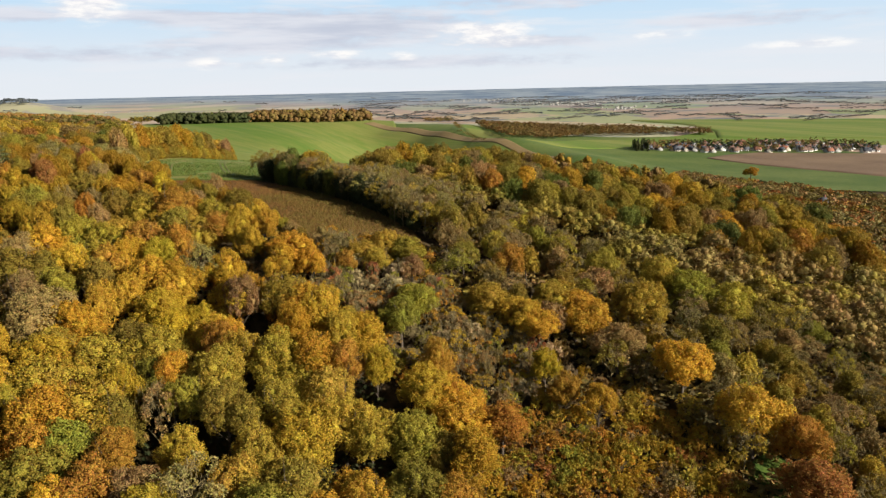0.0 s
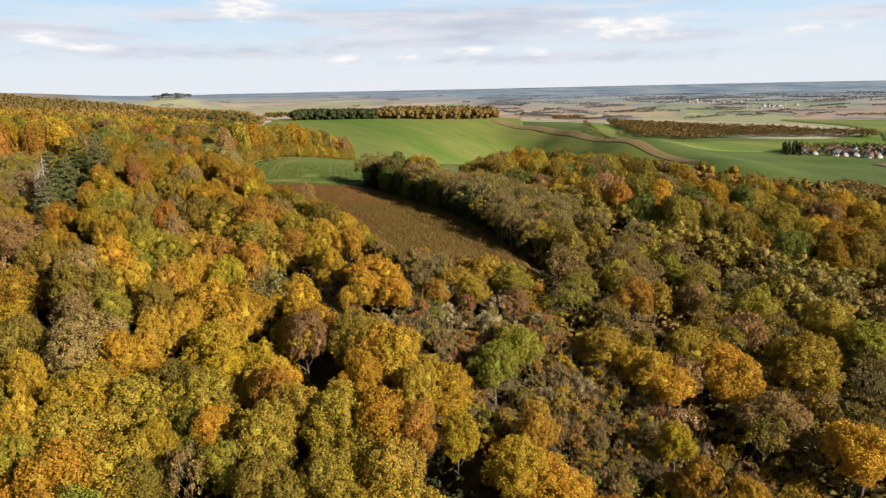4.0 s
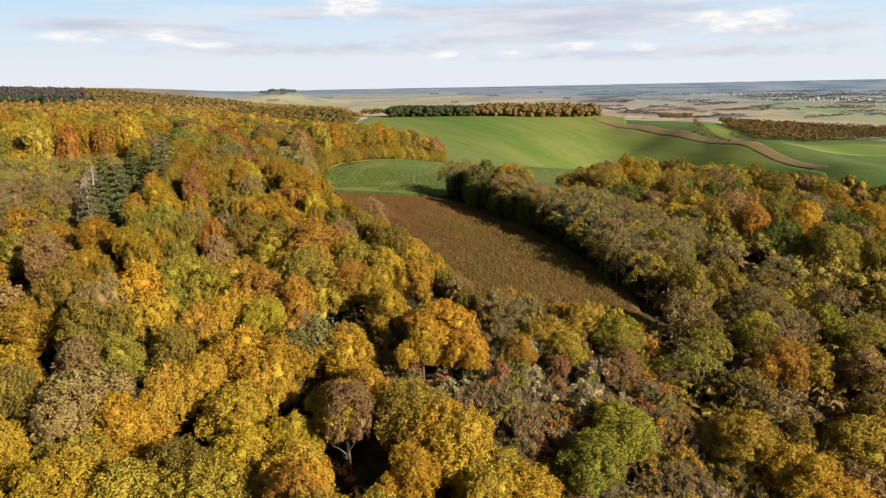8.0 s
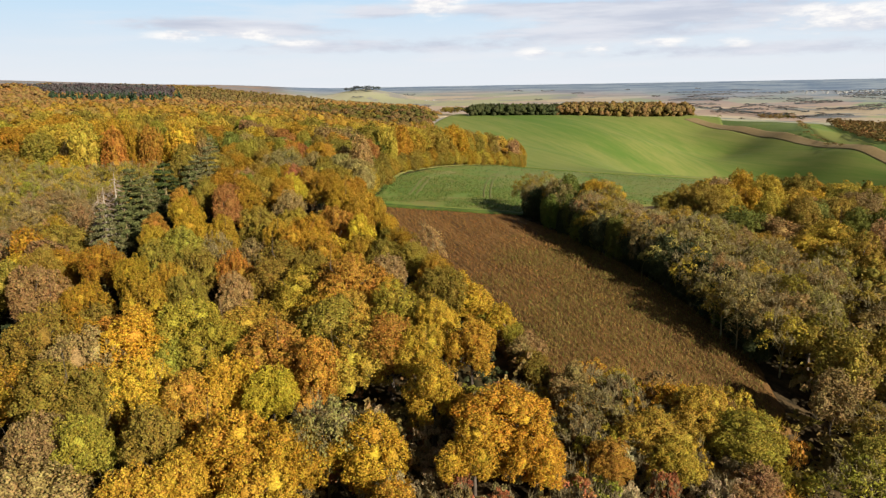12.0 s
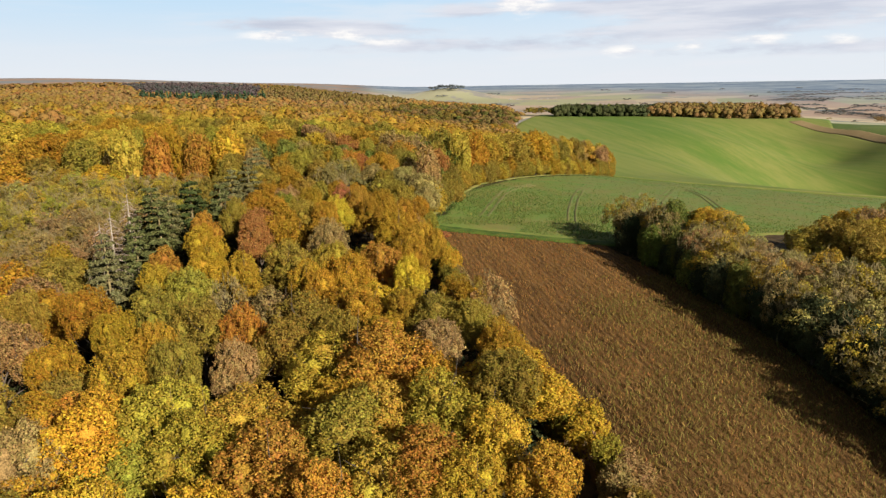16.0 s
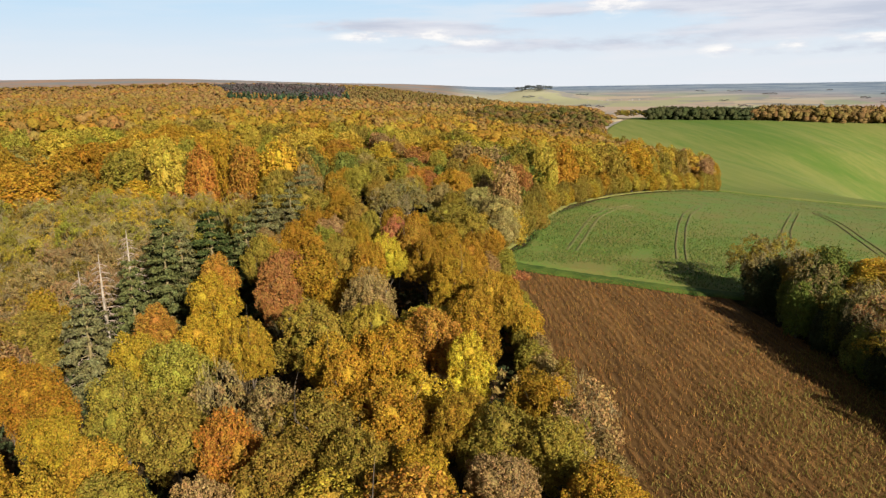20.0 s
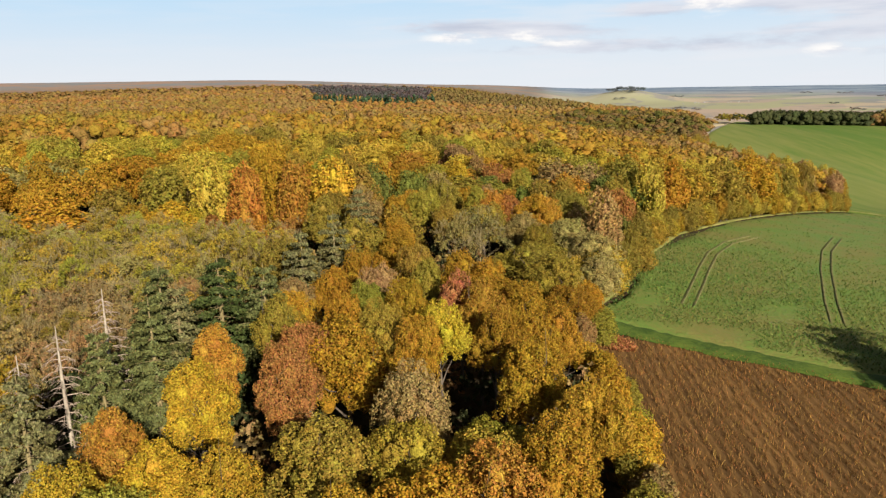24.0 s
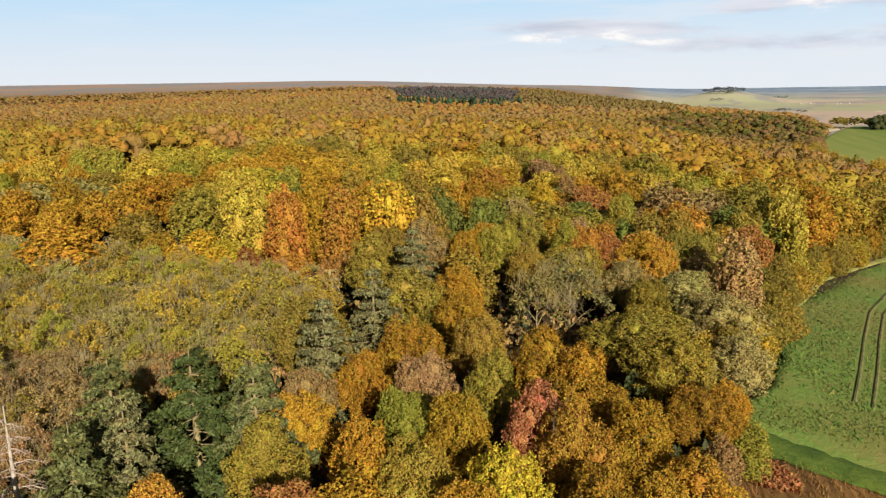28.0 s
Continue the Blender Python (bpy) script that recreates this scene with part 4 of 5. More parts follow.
oak(-20.9, 195.1, "olive", 1.23, 0.85)
oak(-30.1, 124.0, "amber", 0.85, 0.83)
oak(-35.1, 126.0, "amber", 0.90, 0.86)
oak(-11.0, 191.4, "moss", 1.60, 0.76)
oak(-5.3, 217.2, "amber", 1.60, 0.81)
oak(1.0, 179.7, "moss", 1.60, 0.77)
oak(4.8, 242.7, "moss", 1.60, 0.72)
oak(9.8, 196.8, "orange", 1.60, 0.81)
oak(-5.2, 181.8, "moss", 1.40, 0.65)
oak(10.7, 245.3, "moss", 1.60, 0.70)
oak(-2.2, 202.6, "amber", 1.29, 0.80)
oak(-43.6, 85.3, "moss", 1.60, 1.02)
oak(-39.8, 77.0, "moss", 1.60, 1.01)
oak(-37.5, 80.4, "yellow", 0.79, 1.01)
oak(-43.2, 69.4, "orange", 1.01, 1.02)
oak(-39.7, 70.4, "lime", 1.11, 1.01)
oak(-34.9, 69.7, "orange", 0.84, 1.02)
oak(-27.2, 70.8, "moss", 0.92, 1.05)
oak(-52.5, 78.3, "amber", 0.84, 1.08)
oak(-49.6, 74.3, "moss", 0.81, 1.04)
oak(-56.7, 84.6, "amber", 0.90, 1.12)
oak(-61.9, 90.9, "olive", 1.13, 1.10)
oak(-55.1, 92.4, "brown", 1.60, 1.11)
oak(-35.4, 92.6, "yellow", 1.00, 0.87)
oak(-36.4, 88.4, "moss", 1.25, 0.94)
oak(-32.7, 96.7, "yellow", 0.72, 0.74)
oak(-26.0, 82.5, "moss", 1.13, 1.13)
oak(-23.9, 77.0, "olive", 0.95, 1.12)
oak(-18.5, 78.2, "moss", 1.06, 1.12)
oak(-14.4, 75.3, "amber", 1.32, 1.06)
oak(-12.5, 82.3, "moss", 1.16, 1.06)
oak(-10.0, 79.2, "moss", 1.13, 1.03)
oak(-11.1, 87.8, "orange", 0.89, 1.06)
oak(-20.0, 86.4, "moss", 1.14, 1.12)
oak(-6.7, 78.8, "moss", 0.98, 0.99)
oak(-12.0, 93.8, "moss", 0.80, 1.04)
oak(-6.8, 89.5, "yellow", 0.72, 1.01)
thin_tree(-32.3, 77.4, "brown", 0.75, 1.10)
oak(-19.4, 72.8, "moss", 0.91, 1.08)
oak(14.6, 130.1, "orange", 1.10, 0.92)
oak(15.4, 114.4, "amber", 1.24, 0.80)
oak(18.4, 112.0, "amber", 1.23, 0.80)
oak(25.8, 118.7, "amber", 1.44, 0.90)
oak(21.8, 120.7, "moss", 1.45, 0.89)
oak(28.7, 116.8, "amber", 1.29, 0.92)
oak(18.2, 102.1, "yellow", 0.72, 0.81)
oak(20.5, 97.7, "orange", 0.72, 0.80)
oak(25.3, 95.4, "amber", 0.72, 0.83)
oak(40.7, 104.8, "amber", 1.45, 1.07)
oak(31.4, 110.3, "brown", 1.37, 0.93)
oak(-1.8, 110.0, "lime", 1.40, 0.72)
oak(-4.4, 104.3, "lime", 1.03, 0.83)
oak(9.7, 117.3, "moss", 1.33, 0.68)
oak(10.4, 88.3, "orange", 1.26, 0.79)
oak(3.8, 89.8, "amber", 1.25, 0.90)
oak(-0.1, 89.3, "amber", 1.24, 0.91)
oak(1.5, 95.9, "orange", 0.82, 0.90)
oak(-1.2, 80.5, "lime", 1.15, 0.94)
oak(4.6, 84.7, "amber", 1.20, 0.90)
oak(34.4, 135.6, "lime", 1.10, 1.09)
oak(38.9, 122.5, "moss", 1.60, 1.15)
oak(50.7, 132.8, "lime", 1.60, 1.08)
oak(58.3, 131.6, "moss", 1.60, 1.06)
oak(46.2, 137.7, "moss", 1.60, 1.05)
oak(203.7, 468.3, "amber", 1.60, 0.83)
oak(52.7, 89.9, "orange", 1.04, 1.07)
oak(102.8, 188.4, "amber", 1.60, 0.80)
oak(93.0, 180.8, "amber", 1.57, 0.82)
oak(48.2, 94.7, "amber", 1.60, 1.08)
oak(51.1, 81.6, "rust", 1.60, 1.04)
oak(-42.0, 65.9, "lime", 1.36, 1.01)
oak(-47.8, 79.2, "moss", 1.38, 1.05)
oak(-35.4, 65.5, "orange", 1.18, 1.02)
thin_tree(-24.7, 65.4, "pale", 1.26, 1.10)
oak(-14.1, 68.7, "olive", 1.26, 1.03)
oak(-6.7, 69.5, "amber", 1.14, 0.98)
oak(-1.2, 72.2, "olive", 1.17, 0.95)
oak(109.7, 189.6, "orange", 1.60, 0.81)
thin_tree(230.7, 725.6, "grey", 1.30, 0.90)
# the tall trees behind the clearing: x, y, colour, height, width
BACK_TREES = [(-147.3, 173.9, "moss", 14.1, 7.5), (-140.9, 177.1, "orange", 12.8, 6.1), (-141.1, 181.6, "ochre", 13.4, 5.8), (-135.2, 182.2, "orange", 13.4, 6.4), (-131.9, 187.0, "gold", 14.6, 8.6), (-130.1, 191.8, "olive", 12.2, 7.0),
              (-157.3, 170.9, "olive", 11.7, 8.8), (-158.7, 162.8, "olive", 8.8, 9.0), (-152.6, 163.4, "ochre", 6.8, 5.7), (-153.4, 152.4, "ochre", 10.3, 11.5), (-187.7, 153.5, "pale", 10.0, 11.7), (-183.6, 159.8, "pale", 10.2, 11.8)]
BACK_TREES += [(-182.8, 166.3, "pale", 9.0, 11.1), (-170.8, 148.3, "pale", 6.0, 6.8), (-133.4, 197.5, "green", 11.2, 6.8), (-133.5, 208.3, "olive", 10.6, 10.1), (-127.0, 212.0, "olive", 9.5, 10.7), (-123.1, 218.3, "olive", 8.3, 9.0),
               (-118.2, 227.9, "brown", 13.4, 11.5), (-114.8, 234.5, "brown", 12.3, 9.3), (-111.5, 240.0, "olive", 13.7, 10.2), (-107.5, 245.5, "orange", 9.8, 8.4), (-106.8, 256.0, "ochre", 11.8, 9.8), (-106.6, 270.5, "olive", 12.6, 10.5), (-107.5, 288.5, "ochre", 13.7, 11.4)]
LOW_TREES = [(-146.7, 166.6, "yellow", 7.5, 8.7), (-145.5, 169.9, "yellow", 6.1, 6.0), (-136.7, 169.4, "yellow", 4.6, 6.0), (-132.6, 171.0, "yellow", 5.3, 5.1), (-128.4, 173.6, "yellow", 4.1, 4.3), (-144.4, 172.8, "rust", 4.8, 5.0), (-138.6, 176.0, "orange", 4.9, 5.6), (-133.0, 179.4, "rust", 5.0, 4.7)]
for x, y, c, high, wide in BACK_TREES + LOW_TREES:
    oak(x, y, c, wide / 6.7, high / 10.8, fine=False, low=True, group="broadleaf trees behind the clearing")
for x, y, size in ((-97.8, 140.4, 1.0), (-95.2, 136.0, 0.95), (-92.2, 132.6, 0.96)):
    dead_spruce(x, y, size)


MIX_FOREST = (["green"] * 4 + ["olive"] * 13 + ["lime"] * 2 + ["ochre"] * 10 + ["yellow"] + ["brown"] * 3 + ["orange"] + ["rust"])
MIX_NEAR = ["green"] * 3 + ["olive"] * 9 + ["lime"] * 3 + ["moss"] * 7 + ["ochre"] * 8 + ["gold"] * 4 + ["orange"] * 2 + ["brown"] * 3 + ["rust"]
MIX_EAST = ["olive"] * 2 + ["moss"] * 7 + ["lime"] * 3 + ["amber"] * 9 + ["gold"] * 4 + ["yellow"] + ["orange"] * 2 + ["brown"]
MIX_SCRUB = ["straw"] * 3 + ["grey"] * 3 + ["brown"] * 6 + ["gold"] * 5 + ["moss"] * 4 + ["orange"] * 3 + ["rust"] * 2 + ["lime"] * 4 + ["red"] + ["yellow"] * 2
MIX_SLOPE = ["grey"] * 3 + ["olive"] * 9 + ["lime"] + ["brown"] * 5 + ["moss"] * 3
MIX_PLATEAU = ["green"] * 2 + ["olive"] * 8 + ["lime"] + ["moss"] * 4 + ["ochre"] * 8 + ["gold"] * 3 + ["brown"] * 6 + ["orange"] * 4 + ["rust"] * 2
MIX_UPPER = ["olive"] * 3 + ["moss"] * 2 + ["ochre"] * 6 + ["gold"] * 2 + ["brown"] * 9 + ["orange"] * 4 + ["rust"] * 4
MIX_FAR = ["olive"] * 3 + ["ochre"] * 3 + ["brown"] * 9 + ["orange"] * 3 + ["rust"] * 4
MIX_ROUGH = ["straw"] * 5 + ["grey"] * 4 + ["brown"] * 4 + ["pale"] * 2 + ["gold"] + ["red"]
MIX_CREST = ["green"] * 3 + ["olive"] * 8 + ["moss"] * 4 + ["brown"] * 3 + ["ochre"] * 5 + ["gold"] + ["amber"] + ["orange"] * 2


def templates(n, half, count=6, narrow=0.65):
    made = []
    for _ in range(count):
        p, o = crown_points(RNG, n, RADIUS, 4.3, 60 if n > 200 else 26, -0.35)
        made.append(cards(RNG, p + np.array((0, 0, 7.0)), o, half, narrow, 0.8))
    return made


def domes(n, half, count=7, subs=4, seg=6, rings=4, deep=0.86, swell=1.0):
    """Far trees: a lumpy crown roughened by a few leaf sprays."""
    return [leafy(n, half, subs, seg, rings, 0.42, 6, deep, 4.1 / swell ** 0.5, 7.0, swell) for _ in range(count)]


def wood(name, places, mix, label, made, size=(0.8, 1.25), tall=(0.85, 1.15), category="woodland", clump=0.02, mat=None, even=0.0, depth=1.0):
    """A wood of many trees as one mesh, each tree in its own colour."""
    rng = np.random.default_rng(len(places) + 5)
    kinds = rng.integers(len(made), size=len(places))
    sizes, talls, turns = rng.uniform(*size, len(places)), rng.uniform(*tall, len(places)), rng.uniform(0, 6.28, len(places))
    ground = ground_z(places[:, 0], places[:, 1]) - 0.2
    drift = [noise.noise((x * clump, y * clump, 3.0)) for x, y in places]
    colours = []
    for d in drift:
        i = int(np.clip((d * 1.1 + 0.5) * 0.6 + rng.uniform(0, 0.4), 0, 0.999) * len(mix))
        colours.append(shaded(rng, mix[i]))
    colours = np.array(colours)
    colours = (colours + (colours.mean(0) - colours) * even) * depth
    verts, faces, tints, base = [], [], [], 0
    for k, (v, f) in enumerate(made):
        which = np.nonzero(kinds == k)[0]
        if not len(which):
            continue
        c, s = np.cos(turns[which])[:, None], np.sin(turns[which])[:, None]
        x = (v[None, :, 0] * c - v[None, :, 1] * s) * sizes[which][:, None] + places[which, 0][:, None]
        y = (v[None, :, 0] * s + v[None, :, 1] * c) * sizes[which][:, None] + places[which, 1][:, None]
        z = v[None, :, 2] * talls[which][:, None] + ground[which][:, None]
        verts.append(np.stack([x, y, z], 2).reshape(-1, 3))
        faces.append((f[None] + (np.arange(len(which)) * len(v))[:, None, None] + base).reshape(-1, 4))
        tints.append(np.repeat(colours[which], len(v), axis=0))
        base += len(which) * len(v)
    ob = new(name, mesh_of(name, np.concatenate(verts), np.concatenate(faces), [mat or LEAF_WOOD], np.concatenate(tints), smooth_faces=mat is not None))
    return tagged(ob, label, category, kind="stuff")


def nearness(q, line):
    """Distance of places from a line through the plan."""
    p = side(line, 60)
    return np.linalg.norm(q[:, None] - p[None], axis=2).min(1)


VALLEY_LINE = [(-10, 80), (-40, 115), (-70, 150), (-95, 180)]
rng = np.random.default_rng(4)
EDGE = [(-20, 124), (-33, 136.5), (-63, 165), (-84, 187.5)]
CROP_EDGE = [(-87, 190), (-89.5, 203), (-98, 226), (-102.3, 242), (-105, 271), (-107.5, 320), (-110.5, 368), (-120, 400)]


def mantle(line, gap, mix, size, tall, off=0.8):
    """Low bushes along the edge of a wood."""
    p = side(line, int(np.hypot(*np.diff(np.array(line, float), axis=0).T).sum() / gap))
    for x, y in p + rng.normal(0, off, p.shape):
        ob = oak(x, y, mix[int(rng.integers(len(mix)))], rng.uniform(*size), rng.uniform(*tall), "hawthorn_bush", "bushes along the forest edge", False, 0.2, True)
        tagged(ob, ob["label"].replace("broadleaf tree", "dense bush"), "bush", "bushes along the forest edge")


mantle(EDGE, 2.0, ["gold", "gold", "olive", "brown", "lime"], (0.4, 0.62), (0.32, 0.52))
mantle(CROP_EDGE, 2.4, ["moss", "olive", "ochre", "olive"], (0.55, 0.85), (0.4, 0.65), 0.6)
q = clear_of(scatter(CLEARING, 2.8, rng), PLACED, 2.2)
for x, y in q:
    low = math.hypot(x + 108, y - 141) < 13
    thin_tree(x, y, (["brown"] * 4 + ["olive"] * 2 if low else ["pale", "moss", "lime", "lime", "moss", "olive"])[int(rng.integers(6))], rng.uniform(0.5, 0.85), rng.uniform(0.4, 0.8), "hazel_bush", "bushes of the forest clearing")
# full-crowned trees along the edge of the crop
p = side([(-89.5, 197), (-91.5, 204), (-100.5, 227), (-107, 269), (-110, 320), (-112, 367), (-121, 401), (-140, 424), (-162, 438), (-216, 481), (-254, 556)], 112)
for x, y in clear_of(p + rng.normal(0, 1.3, p.shape), PLACED, 2.6):
    oak(x, y, ["ochre", "ochre", "olive", "moss", "brown"][int(rng.integers(5))], rng.uniform(1.0, 1.4), rng.uniform(1.1, 1.4), fine=False, group="broadleaf trees along the crop", sink=0.6, low=True)
q = scatter(FOREST, 5.2, rng, 0.5)
q = q[q[:, 1] > 52]
west = (q[:, 0] < -76) & (q[:, 1] < 205) & (q[:, 0] > -190)
q = np.concatenate([clear_of(q[~west], PLACED, 3.4), clear_of(q[west], PLACED, 5.4)])
q = q[~inside(CLEARING, q[:, 0], q[:, 1]) & ~inside(GLADE, q[:, 0], q[:, 1])]
d = nearness(q, VALLEY_LINE)
order = np.argsort(d)
for k in order[:300]:
    x, y = q[k]
    mix = MIX_EAST if x > -72 else MIX_FOREST
    oak(x, y, mix[int(rng.integers(len(mix)))], rng.uniform(0.72, 1.2) * (1.14 if x > -74 else 1.0), rng.uniform(0.8, 1.1), fine=d[k] < 34)
rest = order[300:]
r = np.hypot(q[:, 0] + 40, q[:, 1] - 120)
mid = rest[(r[rest] < 190) & (rng.random(len(rest)) < 0.62)]
mid = mid[~(inside(BEHIND, q[mid, 0], q[mid, 1]) & (np.linalg.norm(q[mid][:, None] - np.array(PLACED)[None], axis=2).min(1) < 5.6))]
for x, y in q[mid]:
    drift = 0.5 + 0.9 * noise.noise((x * 0.03, y * 0.03, 3.0))
    oak(x, y, MIX_NEAR[int(np.clip(0.55 * drift + rng.uniform(0, 0.45), 0, 0.999) * len(MIX_NEAR))], rng.uniform(1.0, 1.55), rng.uniform(0.85, 1.2), fine=False, group="broadleaf trees of the plateau forest")
CROWNS_MID = domes(110, 0.36, 8, 5, 6, 4, 0.8, 1.35)
back = (r[rest] < 420) & (rng.random(len(rest)) < 0.62)
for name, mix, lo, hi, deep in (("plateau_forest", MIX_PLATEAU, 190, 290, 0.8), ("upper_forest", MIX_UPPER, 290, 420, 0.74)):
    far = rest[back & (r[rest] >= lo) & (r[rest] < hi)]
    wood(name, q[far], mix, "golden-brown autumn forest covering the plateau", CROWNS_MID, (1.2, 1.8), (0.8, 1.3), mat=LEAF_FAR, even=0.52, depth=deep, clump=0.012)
q2 = scatter(FOREST, 8.8, rng)
r2 = np.hypot(q2[:, 0] + 40, q2[:, 1] - 120)
HOLLOW = [(-405, 592), (-290, 495), (-225, 500), (-262, 580), (-310, 690), (-395, 765), (-450, 695)]
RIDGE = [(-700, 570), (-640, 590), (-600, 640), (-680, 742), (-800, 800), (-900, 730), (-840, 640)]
FLANK = [(-582, 628), (-500, 680), (-470, 740), (-540, 830), (-640, 880), (-720, 790), (-690, 735)]
dell = inside(HOLLOW, q2[:, 0], q2[:, 1])
high = dell | inside(RIDGE, q2[:, 0], q2[:, 1]) | inside(FLANK, q2[:, 0], q2[:, 1])
far = (r2 >= 415) & (r2 < 900) & ~high
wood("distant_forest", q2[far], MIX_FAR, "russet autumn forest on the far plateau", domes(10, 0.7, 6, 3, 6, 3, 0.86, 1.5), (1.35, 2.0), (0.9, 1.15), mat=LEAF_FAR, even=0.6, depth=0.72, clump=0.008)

# the hollow's shade is put into this wood's darkened tint
wood("hollow_wood", q2[dell], ["olive"] * 4 + ["green"] + ["brown"] * 3 + ["ochre"] * 2, "olive wood in the hollow behind the plateau, tinted dark for shade", domes(60, 0.5, 6, 5, 6, 4, 0.86, 1.3), (1.4, 2.1), (0.9, 1.25), mat=LEAF_FAR, even=0.3, depth=0.52)
BACKWOOD = [(-400, 850), (-700, 1000), (-1800, 1250), (-1800, -250), (-600, 60)]
q3 = scatter(BACKWOOD, 19.0, rng, 0.5)
r3 = np.hypot(q3[:, 0] + 40, q3[:, 1] - 120)
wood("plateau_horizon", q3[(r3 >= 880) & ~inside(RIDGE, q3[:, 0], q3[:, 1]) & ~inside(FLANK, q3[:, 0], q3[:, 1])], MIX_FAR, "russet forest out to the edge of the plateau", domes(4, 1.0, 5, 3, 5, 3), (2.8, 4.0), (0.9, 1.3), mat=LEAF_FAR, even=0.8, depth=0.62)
FLOOR_AREA = [(-22, 126), (-64, 164), (-86, 189), (-95, 215), (-150, 215), (-150, 130), (-110, 80), (-60, 62), (0, 62), (4, 84), (-20, 102), (-42, 106)]
UNDER = scatter(FLOOR_AREA, 3.7, rng)
q = clear_of(scatter(HEDGE, 3.3, rng), PLACED, 2.4)
for x, y in q:
    thin_tree(x, y, ["olive", "pale", "moss", "olive", "grey", "brown"][int(rng.integers(6))], rng.uniform(0.65, 0.95), rng.uniform(0.6, 0.9))
p = side([(-47, 202.5), (-34, 190), (-14, 171), (0, 152)], 22)
for x, y in p + rng.normal(0, 0.8, p.shape):
    oak(x, y, ["pale", "olive", "pale", "moss"][int(rng.integers(4))], rng.uniform(0.7, 0.95), rng.uniform(0.45, 0.6), group="broadleaf trees of the hedge", fine=False, low=True)
# shade at the hedge's foot, put into dark bush tints; raised to widen its shadow
mantle([(-50, 200), (-38, 186.5), (-18, 167), (-4, 148)], 1.9, ["dark", "dark", "green", "dark"], (0.5, 0.7), (0.45, 0.75))
LOW = []
for i in range(6):
    p, o = crown_points(RNG, 620, 1.7, 1.4, 30, -0.6)
    a = cards(RNG, p + np.array((0, 0, 1.2)), o, 0.125, 0.6, 1.0)
    tv, tf = sprays(RNG, 130, 1.7, 1.5, 24, 0.8, 0.016)
    LOW.append(joined([a, (tv + np.array((0, 0, 1.2)), tf)]))
LOW_FAR = []
for i in range(5):
    p, o = crown_points(RNG, 46, 1.6, 1.4, 18, -0.6)
    LOW_FAR.append(cards(RNG, p + np.array((0, 0, 1.2)), o, 0.46, 0.6, 1.0))
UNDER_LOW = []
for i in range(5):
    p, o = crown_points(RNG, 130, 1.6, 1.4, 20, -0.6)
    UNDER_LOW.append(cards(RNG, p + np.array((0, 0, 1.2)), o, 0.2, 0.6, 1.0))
# undergrowth added as filler, tinted dark for the shade between trees
wood("forest_undergrowth", UNDER, ["dark"] * 3 + ["brown"] * 2, "undergrowth of saplings tinted dark for shade under the forest", UNDER_LOW, (0.8, 1.6), (0.8, 1.8), "undergrowth")
q = clear_of(scatter(SCRUB, 2.3, rng), PLACED, 1.6)
order = np.argsort(nearness(q, [(-40, 110), (-20, 115), (5, 108)]))
for x, y in q[order[:250]]:
    near_top = nearness(np.array([[x, y]]), [(-44, 110), (-24, 110)])[0] < 9
    mix = MIX_ROUGH if near_top else MIX_SCRUB
    shrub(x, y, mix[int(rng.integers(len(mix)))], rng.uniform(0.8, 1.5), rng.uniform(0.7, 1.7))
wood("slope_scrub", q[order[250:]], MIX_SCRUB, "tangle of brown, grey and golden shrubs on the slope", LOW, (0.8, 1.5), (0.7, 1.6), "scrub", 0.05)
q = clear_of(scatter(SLOPE, 5.2, rng, 0.45), PLACED, 3.4)
order = np.argsort(nearness(q, [(0, 125), (20, 112), (50, 100)]))
for x, y in q[order[:190]]:
    c = MIX_SLOPE[int(rng.integers(len(MIX_SLOPE)))]
    if rng.random() < 0.62:
        thin_tree(x, y, c, rng.uniform(0.7, 1.05), rng.uniform(0.5, 0.9))
    else:
        oak(x, y, c, rng.uniform(0.65, 1.0), rng.uniform(0.55, 0.9), fine=False, group="broadleaf trees of the lower slope")
AIRY = []
for i in range(8):
    a = leafy(520, 0.18, int(RNG.integers(6, 10)), 6, 4, 1.0, 8, 0.62, 4.2, 6.6)
    tv, tf = sprays(RNG, 70, RADIUS, 4.4, 40, 0.9, 0.018)
    AIRY.append(joined([a, (tv + np.array((0, 0, 6.4)), tf)]))
wood("slope_wood", q[order[190:]], ["olive"] * 9 + ["lime"] + ["grey"] * 6 + ["brown"] * 6 + ["moss"] * 2, "olive and grey-brown wood on the lower slope", AIRY, (1.0, 1.5), (0.65, 1.0), even=0.35, depth=1.05)
wood("slope_thicket", scatter(SLOPE, 3.4, rng), ["grey", "brown", "olive", "grey"], "low brown undergrowth between the slope trees", LOW_FAR, (1.0, 1.6), (0.7, 1.3), "scrub", even=0.4)
q = clear_of(scatter(CREST, 6.0, rng), PLACED, 4.0)
order = np.argsort(nearness(q, [(-24, 196), (4, 172), (30, 168), (60, 165), (88, 158)]))
wood("crest_wood", q[order[180:]], MIX_CREST, "golden autumn trees behind the crest", domes(260, 0.27, 8, 6, 7, 4, 0.8, 1.2), (0.85, 1.2), (0.75, 1.0), mat=LEAF_FAR, even=0.3, depth=0.66)
for x, y in q[order[:180]]:
    oak(x, y, MIX_CREST[int(rng.integers(len(MIX_CREST)))], rng.uniform(1.0, 1.5), rng.uniform(0.95, 1.3), kind="beech_tree", group="broadleaf trees of the crest wood", fine=True, sink=1.2)
RIGHT = [(104, 160), (130, 150), (180, 205), (245, 350), (215, 372), (190, 420), (170, 500), (60, 330), (20, 262), (52, 246), (92, 226), (112, 192)]
